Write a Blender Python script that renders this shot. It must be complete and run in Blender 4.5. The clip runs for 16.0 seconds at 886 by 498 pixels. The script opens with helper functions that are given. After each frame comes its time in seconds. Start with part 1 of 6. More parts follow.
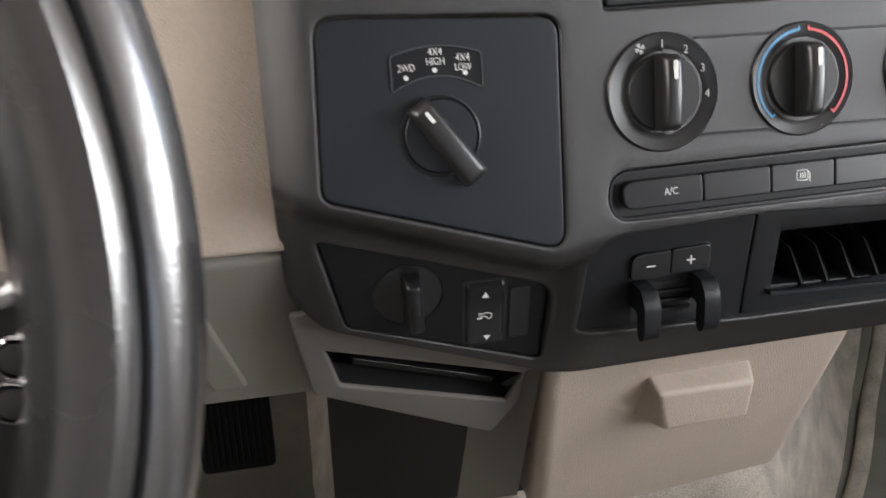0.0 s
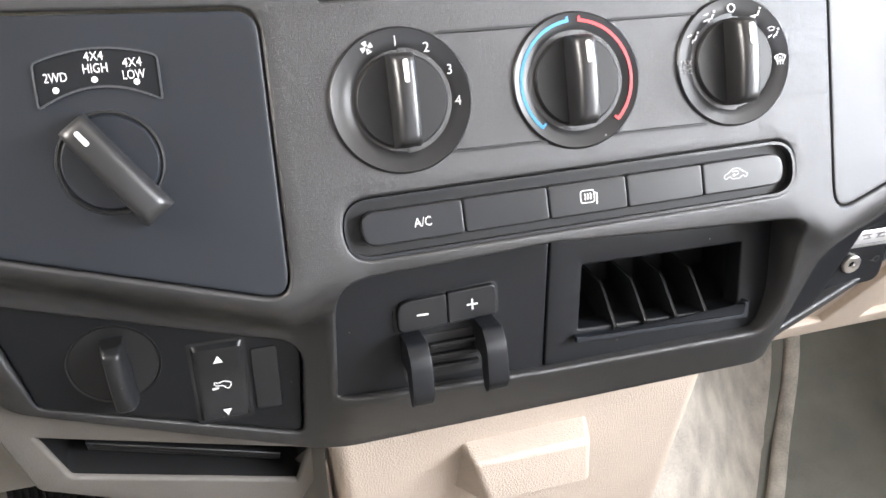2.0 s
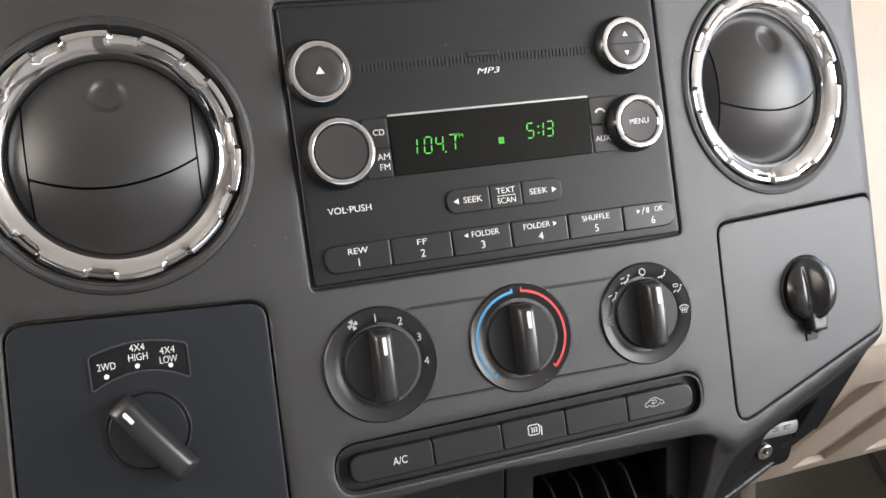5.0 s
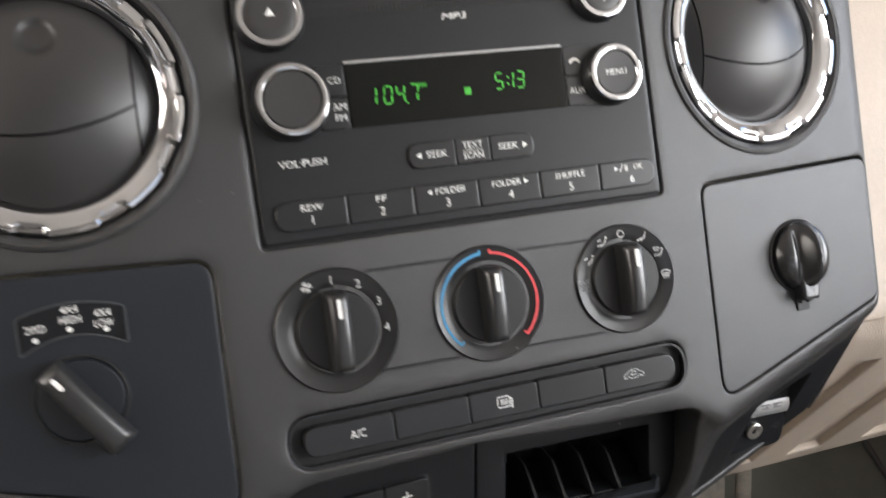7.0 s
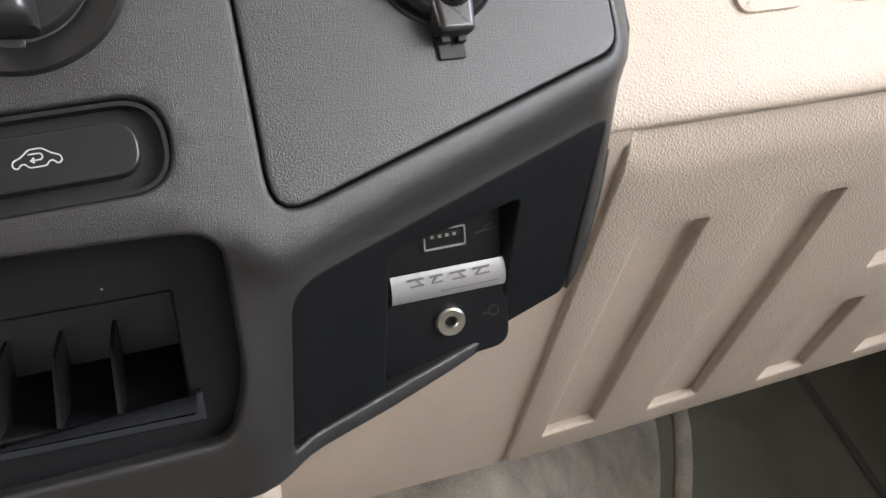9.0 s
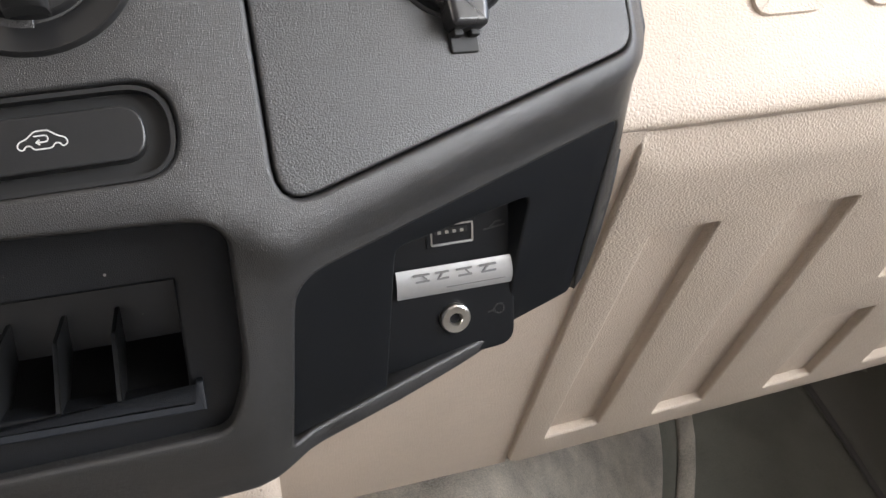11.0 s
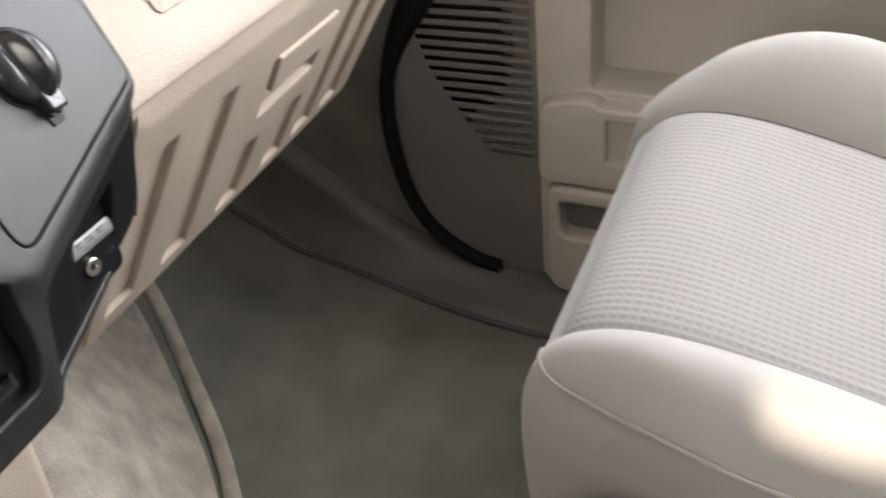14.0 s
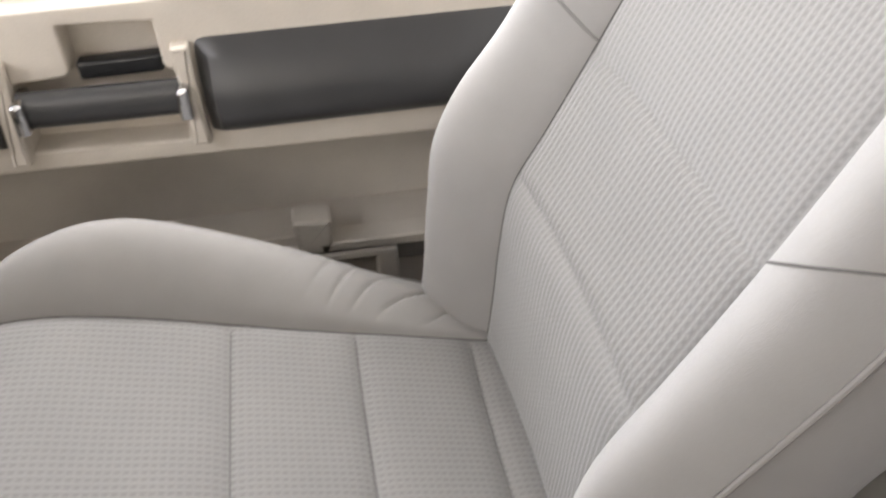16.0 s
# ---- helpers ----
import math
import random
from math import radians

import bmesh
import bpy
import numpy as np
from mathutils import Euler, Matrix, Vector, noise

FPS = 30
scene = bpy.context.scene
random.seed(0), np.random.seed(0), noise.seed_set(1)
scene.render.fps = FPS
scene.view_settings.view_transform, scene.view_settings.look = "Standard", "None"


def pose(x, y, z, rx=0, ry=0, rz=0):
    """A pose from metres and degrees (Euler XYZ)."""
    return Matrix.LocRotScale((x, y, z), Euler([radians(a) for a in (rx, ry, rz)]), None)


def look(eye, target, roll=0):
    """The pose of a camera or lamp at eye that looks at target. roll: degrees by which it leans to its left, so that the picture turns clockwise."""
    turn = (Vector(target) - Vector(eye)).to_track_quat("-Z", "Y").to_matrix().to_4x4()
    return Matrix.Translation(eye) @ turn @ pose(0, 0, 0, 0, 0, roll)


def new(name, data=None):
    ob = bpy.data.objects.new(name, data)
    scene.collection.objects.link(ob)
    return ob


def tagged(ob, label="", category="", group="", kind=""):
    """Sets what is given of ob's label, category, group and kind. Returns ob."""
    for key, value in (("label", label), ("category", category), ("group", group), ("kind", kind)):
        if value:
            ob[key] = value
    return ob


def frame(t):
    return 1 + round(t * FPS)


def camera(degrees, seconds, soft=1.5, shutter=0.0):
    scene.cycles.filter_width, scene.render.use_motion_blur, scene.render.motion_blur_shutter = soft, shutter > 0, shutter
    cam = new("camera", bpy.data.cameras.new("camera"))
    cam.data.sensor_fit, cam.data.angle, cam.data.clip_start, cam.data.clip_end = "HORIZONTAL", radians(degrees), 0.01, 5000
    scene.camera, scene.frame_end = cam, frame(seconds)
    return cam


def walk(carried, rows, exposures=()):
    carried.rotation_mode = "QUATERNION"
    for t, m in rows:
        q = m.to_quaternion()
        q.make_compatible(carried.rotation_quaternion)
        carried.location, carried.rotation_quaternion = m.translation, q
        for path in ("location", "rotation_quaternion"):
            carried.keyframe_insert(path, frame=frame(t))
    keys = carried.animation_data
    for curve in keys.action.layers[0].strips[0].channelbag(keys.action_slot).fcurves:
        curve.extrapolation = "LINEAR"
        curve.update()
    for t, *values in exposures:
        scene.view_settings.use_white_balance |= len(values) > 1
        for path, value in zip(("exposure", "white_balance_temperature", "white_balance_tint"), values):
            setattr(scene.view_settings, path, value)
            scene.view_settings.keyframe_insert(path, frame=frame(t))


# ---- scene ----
cam = camera(55.5, 16.0, shutter=0.25)
PATH = [
    (0, (0.024, 0.001, 1.234), (0.363, 1.648, 0.152), 0.5),
    (0.5, (0.076, 0.047, 1.182), (0.434, 1.686, 0.092), -0.1),
    (1, (0.103, 0.073, 1.168), (0.466, 1.732, 0.111), -0.3),
    (1.5, (0.127, 0.068, 1.172), (0.525, 1.741, 0.151), -0.6),
    (2, (0.137, 0.047, 1.191), (0.598, 1.723, 0.201), 0.0),
    (2.5, (0.132, 0.032, 1.203), (0.622, 1.714, 0.238), 0.2),
    (3, (0.13, 0.021, 1.21), (0.622, 1.716, 0.27), 0.1),
    (3.5, (0.126, 0.016, 1.222), (0.63, 1.722, 0.308), 0.2),
    (4, (0.123, 0.007, 1.25), (0.646, 1.729, 0.378), 0.4),
    (4.5, (0.122, 0.007, 1.283), (0.678, 1.751, 0.479), 0.0),
    (4.7, (0.124, 0.006, 1.291), (0.686, 1.759, 0.507), -0.3),
    (6.8, (0.129, 0.007, 1.288), (0.676, 1.767, 0.509), -0.7),
    (7, (0.148, 0.019, 1.261), (0.709, 1.773, 0.481), -0.5),
    (7.5, (0.258, 0.048, 1.178), (0.866, 1.793, 0.414), 0.3),
    (8, (0.338, 0.092, 1.115), (0.958, 1.846, 0.38), -1.8),
    (8.5, (0.384, 0.113, 1.082), (0.934, 1.905, 0.385), -4.8),
    (11, (0.386, 0.117, 1.078), (0.915, 1.915, 0.38), -3.2),
    (11.5, (0.384, 0.116, 1.079), (0.911, 1.916, 0.384), -3.4),
    (12, (0.374, 0.116, 1.086), (0.906, 1.912, 0.386), -4.1),
    (12.5, (0.348, 0.11, 1.107), (1.011, 1.834, 0.341), -6.4),
    (13, (0.283, 0.089, 1.177), (1.368, 1.499, 0.263), -6.9),
    (13.5, (0.208, 0.077, 1.22), (1.522, 1.176, 0.188), -7.0),
    (14, (0.208, 0.021, 1.228), (1.627, 0.751, 0.023), -7.1),
    (14.5, (0.237, -0.025, 1.267), (1.619, 0.432, -0.104), -8.2),
    (15, (0.279, -0.09, 1.299), (1.641, 0.124, -0.15), -7.8),
    (15.5, (0.301, -0.155, 1.338), (1.702, -0.178, -0.089), -5.3),
    (16, (0.307, -0.221, 1.375), (1.836, -0.478, 0.111), -2.4),
]
# the clip's own exposure in stops and its white balance on the way
LIGHT = [(0.0, 2.7, 6840), (0.5, 3.5, 6760), (1.0, 3.9, 6520), (1.5, 4.32, 6600), (2.5, 4.18, 6820), (3.5, 4.36, 6960), (4.5, 3.28, 6980), (7.0, 2.9, 6920), (8.0, 2.8, 6920), (8.5, 3.05, 6960),
         (11.0, 3.25, 6920), (12.0, 3.32, 6920), (13.0, 3.15, 6980), (14.0, 3.1, 6960), (15.0, 2.92, 6900), (15.5, 2.78, 6940), (16.0, 2.48, 7000)]
walk(cam, [(t, look(eye, target, roll)) for t, eye, target, roll in PATH], [(t, stops, kelvin, 13) for t, stops, kelvin in LIGHT])

# ---- daylight ----
world = bpy.data.worlds.new("daylight")
scene.world = world
world.use_nodes = True
wn = world.node_tree
sky = wn.nodes.new("ShaderNodeTexSky")
sky.sky_type = "NISHITA"
sky.sun_disc = False
sky.sun_elevation, sky.sun_rotation = radians(32.8), radians(255.7)
sky.air_density, sky.dust_density = 0.7, 5.0
wn.links.new(sky.outputs[0], wn.nodes["Background"].inputs[0])
wn.nodes["Background"].inputs[1].default_value = 0.15
sun = new("sun", bpy.data.lights.new("sun", "SUN"))
sun.data.energy, sun.data.angle, sun.data.color = 1.3, radians(1.0), (1.0, 0.92, 0.76)
sun.matrix_world = look((-10.0, -2.55, 6.64), (0, 0, 0))
# daylight that comes in by the passenger's side window
pane = new("side_window_daylight", bpy.data.lights.new("side_window_daylight", "AREA"))
pane.data.shape, pane.data.size, pane.data.size_y = "RECTANGLE", 1.30, 0.50
pane.data.energy, pane.data.color = 4.4, (0.94, 0.98, 1.0)
pane.matrix_world = look((1.228, -0.50, 1.40), (0.0, -0.48, 1.28))
# fill lamp added at the closed left wall, brightening door, seat and floor
driver = new("driver_side_fill", bpy.data.lights.new("driver_side_fill", "AREA"))
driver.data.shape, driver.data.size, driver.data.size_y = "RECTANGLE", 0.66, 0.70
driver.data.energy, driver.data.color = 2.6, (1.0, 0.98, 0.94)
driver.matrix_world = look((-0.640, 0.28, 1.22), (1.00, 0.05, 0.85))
screen = new("windscreen_daylight", bpy.data.lights.new("windscreen_daylight", "AREA"))
screen.data.shape, screen.data.size, screen.data.size_y = "RECTANGLE", 1.55, 0.62
screen.data.energy, screen.data.color = 5.4, (0.96, 0.98, 1.0)
screen.matrix_world = look((0.29, 1.03, 1.51), (0.29, 0.30, 0.80))


# ---- materials ----
def mat(name, base, rough=0.5, metal=0.0, grain=0.0, scale=900.0, bump="noise", depth=0.0004, var=0.12, coat=0.0, spec=0.5, blotch=18.0, sheen=0.0, emit=None, power=0.0, dust=0.0):
    m = bpy.data.materials.new(name)
    m.use_nodes = True
    nt = m.node_tree
    b = nt.nodes["Principled BSDF"]
    N, link = nt.nodes.new, nt.links.new
    tc = N("ShaderNodeTexCoord")
    ns = N("ShaderNodeTexNoise")
    ns.inputs["Scale"].default_value, ns.inputs["Detail"].default_value = blotch, 5
    link(tc.outputs["Object"], ns.inputs["Vector"])
    fine = N("ShaderNodeTexNoise")
    fine.inputs["Scale"].default_value, fine.inputs["Detail"].default_value = scale * 0.6, 2
    link(tc.outputs["Object"], fine.inputs["Vector"])
    mix = N("ShaderNodeMix")
    mix.data_type = "FLOAT"
    mix.inputs[0].default_value = 0.4
    link(ns.outputs[0], mix.inputs[2])
    link(fine.outputs[0], mix.inputs[3])
    ramp = N("ShaderNodeValToRGB")
    ramp.color_ramp.elements[0].position, ramp.color_ramp.elements[1].position = 0.3, 0.7
    ramp.color_ramp.elements[0].color = (*[c * (1 - var) for c in base], 1)
    ramp.color_ramp.elements[1].color = (*[min(1, c * (1 + var)) for c in base], 1)
    link(mix.outputs[0], ramp.inputs[0])
    link(ramp.outputs[0], b.inputs["Base Color"])
    if dust > 0:
        speck = N("ShaderNodeTexVoronoi")
        speck.inputs["Scale"].default_value = 75
        link(tc.outputs["Object"], speck.inputs["Vector"])
        size = N("ShaderNodeMath")
        size.operation = "MULTIPLY"
        link(speck.outputs["Color"], size.inputs[0])
        size.inputs[1].default_value = 0.034
        hit = N("ShaderNodeMath")
        hit.operation = "LESS_THAN"
        link(speck.outputs["Distance"], hit.inputs[0])
        link(size.outputs[0], hit.inputs[1])
        amount = N("ShaderNodeMath")
        amount.operation = "MULTIPLY"
        link(hit.outputs[0], amount.inputs[0])
        amount.inputs[1].default_value = dust
        grey = N("ShaderNodeMix")
        grey.data_type = "RGBA"
        link(amount.outputs[0], grey.inputs[0])
        link(ramp.outputs[0], grey.inputs[6])
        grey.inputs[7].default_value = (0.55, 0.53, 0.50, 1)
        link(grey.outputs[2], b.inputs["Base Color"])
    rr = N("ShaderNodeMapRange")
    rr.inputs["To Min"].default_value, rr.inputs["To Max"].default_value = max(0.02, rough - 0.08 * rough - 0.02), min(1, rough + 0.12 * rough)
    link(ns.outputs[0], rr.inputs[0])
    link(rr.outputs[0], b.inputs["Roughness"])
    b.inputs["Metallic"].default_value = metal
    b.inputs["Specular IOR Level"].default_value = spec
    b.inputs["Coat Weight"].default_value = coat
    b.inputs["Coat Roughness"].default_value = 0.12
    b.inputs["Sheen Weight"].default_value = sheen
    if grain > 0:
        if bump == "leather":
            h = N("ShaderNodeTexVoronoi")
            h.feature = "DISTANCE_TO_EDGE"
            h.inputs["Scale"].default_value = scale
            warp = N("ShaderNodeVectorMath")
            warp.operation = "MULTIPLY_ADD"
            link(fine.outputs[1], warp.inputs[0])
            warp.inputs[1].default_value = (0.5 / scale,) * 3
            link(tc.outputs["Object"], warp.inputs[2])
            link(warp.outputs[0], h.inputs["Vector"])
            clampd = N("ShaderNodeMapRange")
            clampd.inputs["From Max"].default_value = 0.35
            link(h.outputs[0], clampd.inputs[0])
            out = clampd.outputs[0]
        else:
            h = N("ShaderNodeTexNoise")
            h.inputs["Scale"].default_value, h.inputs["Detail"].default_value = scale, 3
            link(tc.outputs["Object"], h.inputs["Vector"])
            out = h.outputs[0]
        bm_ = N("ShaderNodeBump")
        bm_.inputs["Strength"].default_value, bm_.inputs["Distance"].default_value = grain, depth
        link(out, bm_.inputs["Height"])
        link(bm_.outputs[0], b.inputs["Normal"])
    if emit:
        b.inputs["Emission Color"].default_value, b.inputs["Emission Strength"].default_value = (*emit, 1), power
    return m


def weave(name, base, pitch_x, pitch_y, depth, contrast, dots=True):
    """Cloth with raised rows and rows of small dimples."""
    m = mat(name, base, 0.9, var=0.07, scale=1400, sheen=0.25, blotch=14)
    nt = m.node_tree
    N, link = nt.nodes.new, nt.links.new
    b = nt.nodes["Principled BSDF"]
    tc = next(n for n in nt.nodes if n.type == "TEX_COORD")
    sep = N("ShaderNodeSeparateXYZ")
    link(tc.outputs["UV"], sep.inputs[0])

    def sine(sock, pitch, shift=0.0):
        a = N("ShaderNodeMath")
        a.operation = "MULTIPLY_ADD"
        link(sock, a.inputs[0])
        a.inputs[1].default_value, a.inputs[2].default_value = 2 * math.pi / pitch, shift
        s = N("ShaderNodeMath")
        s.operation = "SINE"
        link(a.outputs[0], s.inputs[0])
        return s.outputs[0]

    def math_(op, x, y):
        a = N("ShaderNodeMath")
        a.operation = op
        for i, v in enumerate((x, y)):
            if isinstance(v, (int, float)):
                a.inputs[i].default_value = v
            else:
                link(v, a.inputs[i])
        return a.outputs[0]

    sx = sine(sep.outputs[0], pitch_x)
    sy = sine(sep.outputs[1], pitch_y)
    if dots:
        h = math_("MAXIMUM", sx, math_("MULTIPLY_ADD", sy, 0.65))
        h.node.inputs[1].links[0].from_node.inputs[2].default_value = -0.40
    else:
        h = sx
    h = math_("MULTIPLY_ADD", h, 0.5)
    h.node.inputs[2].default_value = 0.5
    thread = N("ShaderNodeTexNoise")
    thread.inputs["Scale"].default_value = 1500
    link(tc.outputs["Object"], thread.inputs["Vector"])
    hh = math_("ADD", h, math_("MULTIPLY", thread.outputs[0], 0.5))
    bp = N("ShaderNodeBump")
    bp.inputs["Strength"].default_value, bp.inputs["Distance"].default_value = 0.9, depth
    link(hh, bp.inputs["Height"])
    link(bp.outputs[0], b.inputs["Normal"])
    ramp = next(n for n in nt.nodes if n.type == "VALTORGB")
    mul = N("ShaderNodeMix")
    mul.data_type, mul.blend_type = "RGBA", "MULTIPLY"
    mul.inputs[0].default_value = 1.0
    shade = N("ShaderNodeMapRange")
    shade.inputs["To Min"].default_value, shade.inputs["To Max"].default_value = 1 - contrast, 1.0
    shade.inputs["From Min"].default_value, shade.inputs["From Max"].default_value = 0.05, 0.6
    link(h, shade.inputs[0])
    link(ramp.outputs[0], mul.inputs[6])
    link(shade.outputs[0], mul.inputs[7])
    link(mul.outputs[2], b.inputs["Base Color"])
    return m


BEZEL = mat("grained charcoal plastic", (0.0220, 0.0218, 0.0220), 0.38, spec=0.62, grain=0.9, scale=1750, bump="leather", depth=0.00008, var=0.14, dust=0.35)
PATCH = mat("smooth slate plastic", (0.0088, 0.0112, 0.0154), 0.46, spec=0.42, grain=0.25, scale=2600, depth=0.00012, var=0.12, dust=0.4)
RADIO_FACE = mat("black radio plastic", (0.0085, 0.0092, 0.0105), 0.42, spec=0.36, grain=0.25, scale=2600, depth=0.00012, var=0.12, dust=0.35)
PATCH_R = mat("fine grained charcoal plastic", (0.0235, 0.0238, 0.0246), 0.35, spec=0.50, grain=1.0, scale=2000, depth=0.00024, var=0.25)
BLACK = mat("satin black plastic", (0.012, 0.0125, 0.0135), 0.32, spec=0.45, grain=0.3, scale=2000, depth=0.00012, var=0.18, dust=0.3)
BLACK_M = mat("grained black plastic", (0.006, 0.0068, 0.0082), 0.40, spec=0.28, grain=0.7, scale=1700, bump="leather", depth=0.00005, var=0.15, dust=0.4)
DISC = mat("matt knob plastic", (0.010, 0.010, 0.0105), 0.48, spec=0.4, var=0.15, dust=0.3)
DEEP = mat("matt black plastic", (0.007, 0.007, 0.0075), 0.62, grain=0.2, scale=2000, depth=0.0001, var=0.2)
KNOB = mat("soft black knob plastic", (0.014, 0.014, 0.015), 0.27, var=0.15, spec=0.6)
GRIP = mat("satin grey knob grip", (0.019, 0.019, 0.0195), 0.36, var=0.1, spec=0.65)
DIALGRIP = mat("satin black dial grip", (0.016, 0.016, 0.0165), 0.33, var=0.12, spec=0.7)
RINGM = mat("dial ring plastic", (0.012, 0.012, 0.0125), 0.32, var=0.1, grain=0.15, scale=2500, depth=0.0001)
CHROME = mat("polished chrome", (0.54, 0.54, 0.55), 0.05, metal=1.0, var=0.03)
VANE = mat("smooth charcoal plastic", (0.026, 0.025, 0.025), 0.40, grain=0.2, scale=2400, depth=0.00008, var=0.12, spec=0.5)
STEEL = mat("brushed steel", (0.62, 0.60, 0.56), 0.3, metal=1.0, var=0.08)
SILVER = mat("silver painted plastic", (0.42, 0.42, 0.42), 0.34, metal=0.5, var=0.06)
BEIGE = mat("grained beige plastic", (0.455, 0.383, 0.316), 0.55, grain=1.0, scale=560, bump="leather", depth=0.00019, var=0.08)
BEIGE_S = mat("fine beige plastic", (0.52, 0.435, 0.362), 0.52, grain=0.9, scale=640, bump="leather", depth=0.00017, var=0.08)
# taupe tones, lowered further for the shade low on the driver's side
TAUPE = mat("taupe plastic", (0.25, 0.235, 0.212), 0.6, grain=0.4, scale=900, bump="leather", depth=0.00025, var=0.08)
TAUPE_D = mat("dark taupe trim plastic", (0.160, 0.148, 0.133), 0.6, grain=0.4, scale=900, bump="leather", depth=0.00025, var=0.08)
# kick panel tone, lowered for the shadow the dash throws on it
KICK = mat("taupe plastic darkened for shade", (0.185, 0.172, 0.156), 0.6, grain=0.4, scale=900, bump="leather", depth=0.00025, var=0.08)
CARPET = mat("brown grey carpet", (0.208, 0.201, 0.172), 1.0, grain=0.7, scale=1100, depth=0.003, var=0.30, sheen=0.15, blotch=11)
SILL = mat("dark taupe plastic", (0.150, 0.143, 0.125), 0.55, grain=0.4, scale=900, bump="leather", depth=0.00025, var=0.10)
CARPET_L = mat("pale grey carpet", (0.56, 0.505, 0.435), 1.0, grain=0.8, scale=900, depth=0.003, var=0.5, sheen=0.2, blotch=22)
RUBBER = mat("black rubber", (0.008, 0.008, 0.009), 0.75, var=0.2, grain=0.2, spec=0.2)
CLOTH = mat("plain grey seat cloth", (0.272, 0.258, 0.247), 0.92, grain=0.6, scale=1300, depth=0.0005, var=0.06, sheen=0.3, blotch=30)
CLOTH_W = weave("dotted grey seat cloth", (0.205, 0.196, 0.189), 0.0072, 0.0074, 0.0006, 0.20)
CLOTH_R = weave("ribbed grey seat cloth", (0.195, 0.186, 0.178), 0.0076, 0.0090, 0.0008, 0.20)
PIPING = mat("grey seat piping", (0.25, 0.235, 0.222), 0.9, grain=0.4, scale=1600, var=0.06)
SEAM = mat("dark grey seat stitching and crease shade", (0.11, 0.104, 0.10), 0.95, grain=0.4, scale=1600, var=0.1)
WHITE = mat("white print", (0.78, 0.78, 0.76), 0.5, var=0.03)
SOFT_PRINT = mat("soft white print", (0.50, 0.50, 0.49), 0.5, var=0.05)
RIM_GREY = mat("grey rim plastic", (0.045, 0.048, 0.052), 0.4, var=0.1)
GREY_PRINT = mat("faded grey print", (0.16, 0.16, 0.16), 0.5, var=0.03)
BLUE = mat("blue print", (0.05, 0.28, 0.52), 0.45, var=0.05)
RED = mat("red print", (0.62, 0.045, 0.05), 0.45, var=0.05)
BUCKLE = mat("red button plastic", (0.36, 0.022, 0.02), 0.35, var=0.08)
GLASSY = mat("glossy display window", (0.003, 0.0035, 0.003), 0.08, var=0.2, spec=0.25)
GREEN = mat("green display segments", (0.02, 0.2, 0.02), 0.5, emit=(0.10, 1.0, 0.08), power=0.05)
LEATHER = mat("worn black leather", (0.020, 0.019, 0.020), 0.27, grain=0.5, scale=420, bump="leather", depth=0.00012, var=0.25, spec=1.0, coat=1.0)
LEATHER.node_tree.nodes["Principled BSDF"].inputs["Coat IOR"].default_value = 2.0
LEATHER.node_tree.nodes["Principled BSDF"].inputs["Coat Roughness"].default_value = 0.26
PAD = mat("grey soft vinyl", (0.042, 0.042, 0.043), 0.33, grain=0.4, scale=1100, bump="leather", depth=0.00010, var=0.12, spec=0.6)
DOOR_LOW = mat("warm grey door plastic", (0.50, 0.463, 0.410), 0.58, grain=0.5, scale=760, bump="leather", depth=0.00018, var=0.08)
ARM = mat("pale beige armrest plastic", (0.60, 0.545, 0.472), 0.5, grain=0.7, scale=640, bump="leather", depth=0.00018, var=0.07)
HEADLINE = mat("light grey headliner", (0.36, 0.345, 0.33), 0.95, grain=0.5, scale=600, var=0.05)
PAINT = mat("outer trim", (0.26, 0.245, 0.225), 0.6, var=0.08)
GROUND = mat("pale outdoor ground", (0.42, 0.40, 0.37), 0.95, grain=0.5, scale=4, depth=0.02, var=0.25, blotch=0.6)


# ---- mesh helpers ----
from mathutils import geometry


def part(name, bm, material, parent, label="", sharp=38, tidy=True):
    me = bpy.data.meshes.new(name)
    if tidy:
        bmesh.ops.recalc_face_normals(bm, faces=bm.faces)
    bm.to_mesh(me)
    bm.free()
    me.materials.append(material)
    me.polygons.foreach_set("use_smooth", [True] * len(me.polygons))
    me.set_sharp_from_angle(angle=radians(sharp))
    ob = new(name, me)
    ob.parent = parent
    if label:
        ob["label"] = label
    return ob


def thing(name, m, label, category, group="", kind=""):
    ob = new(name)
    ob.empty_display_size = 0.02
    ob.matrix_world = m
    return tagged(ob, label, category, group, kind)


def axes(o, u, v):
    u, v = Vector(u).normalized(), Vector(v).normalized()
    w = u.cross(v)
    m = Matrix((u, v, w)).transposed().to_4x4()
    m.translation = o
    return m


def arc(cx, cy, r, a0, a1, n):
    return [(cx + r * math.cos(radians(a0 + (a1 - a0) * i / n)), cy + r * math.sin(radians(a0 + (a1 - a0) * i / n))) for i in range(n + 1)]


def rpoly(pts, r, n=5):
    """A polygon (counter-clockwise) with rounded corners."""
    out, k = [], len(pts)
    for i in range(k):
        a, p, b = Vector(pts[i - 1]), Vector(pts[i]), Vector(pts[(i + 1) % k])
        rr = r[i] if isinstance(r, (list, tuple)) else r
        d1, d2 = a - p, b - p
        c = min(rr, d1.length * 0.49, d2.length * 0.49)
        if c < 1e-5:
            out.append((p.x, p.y))
            continue
        s, e = p + d1.normalized() * c, p + d2.normalized() * c
        for j in range(n + 1):
            t = j / n
            q = s * (1 - t) ** 2 + p * 2 * t * (1 - t) + e * t * t
            out.append((q.x, q.y))
    return out


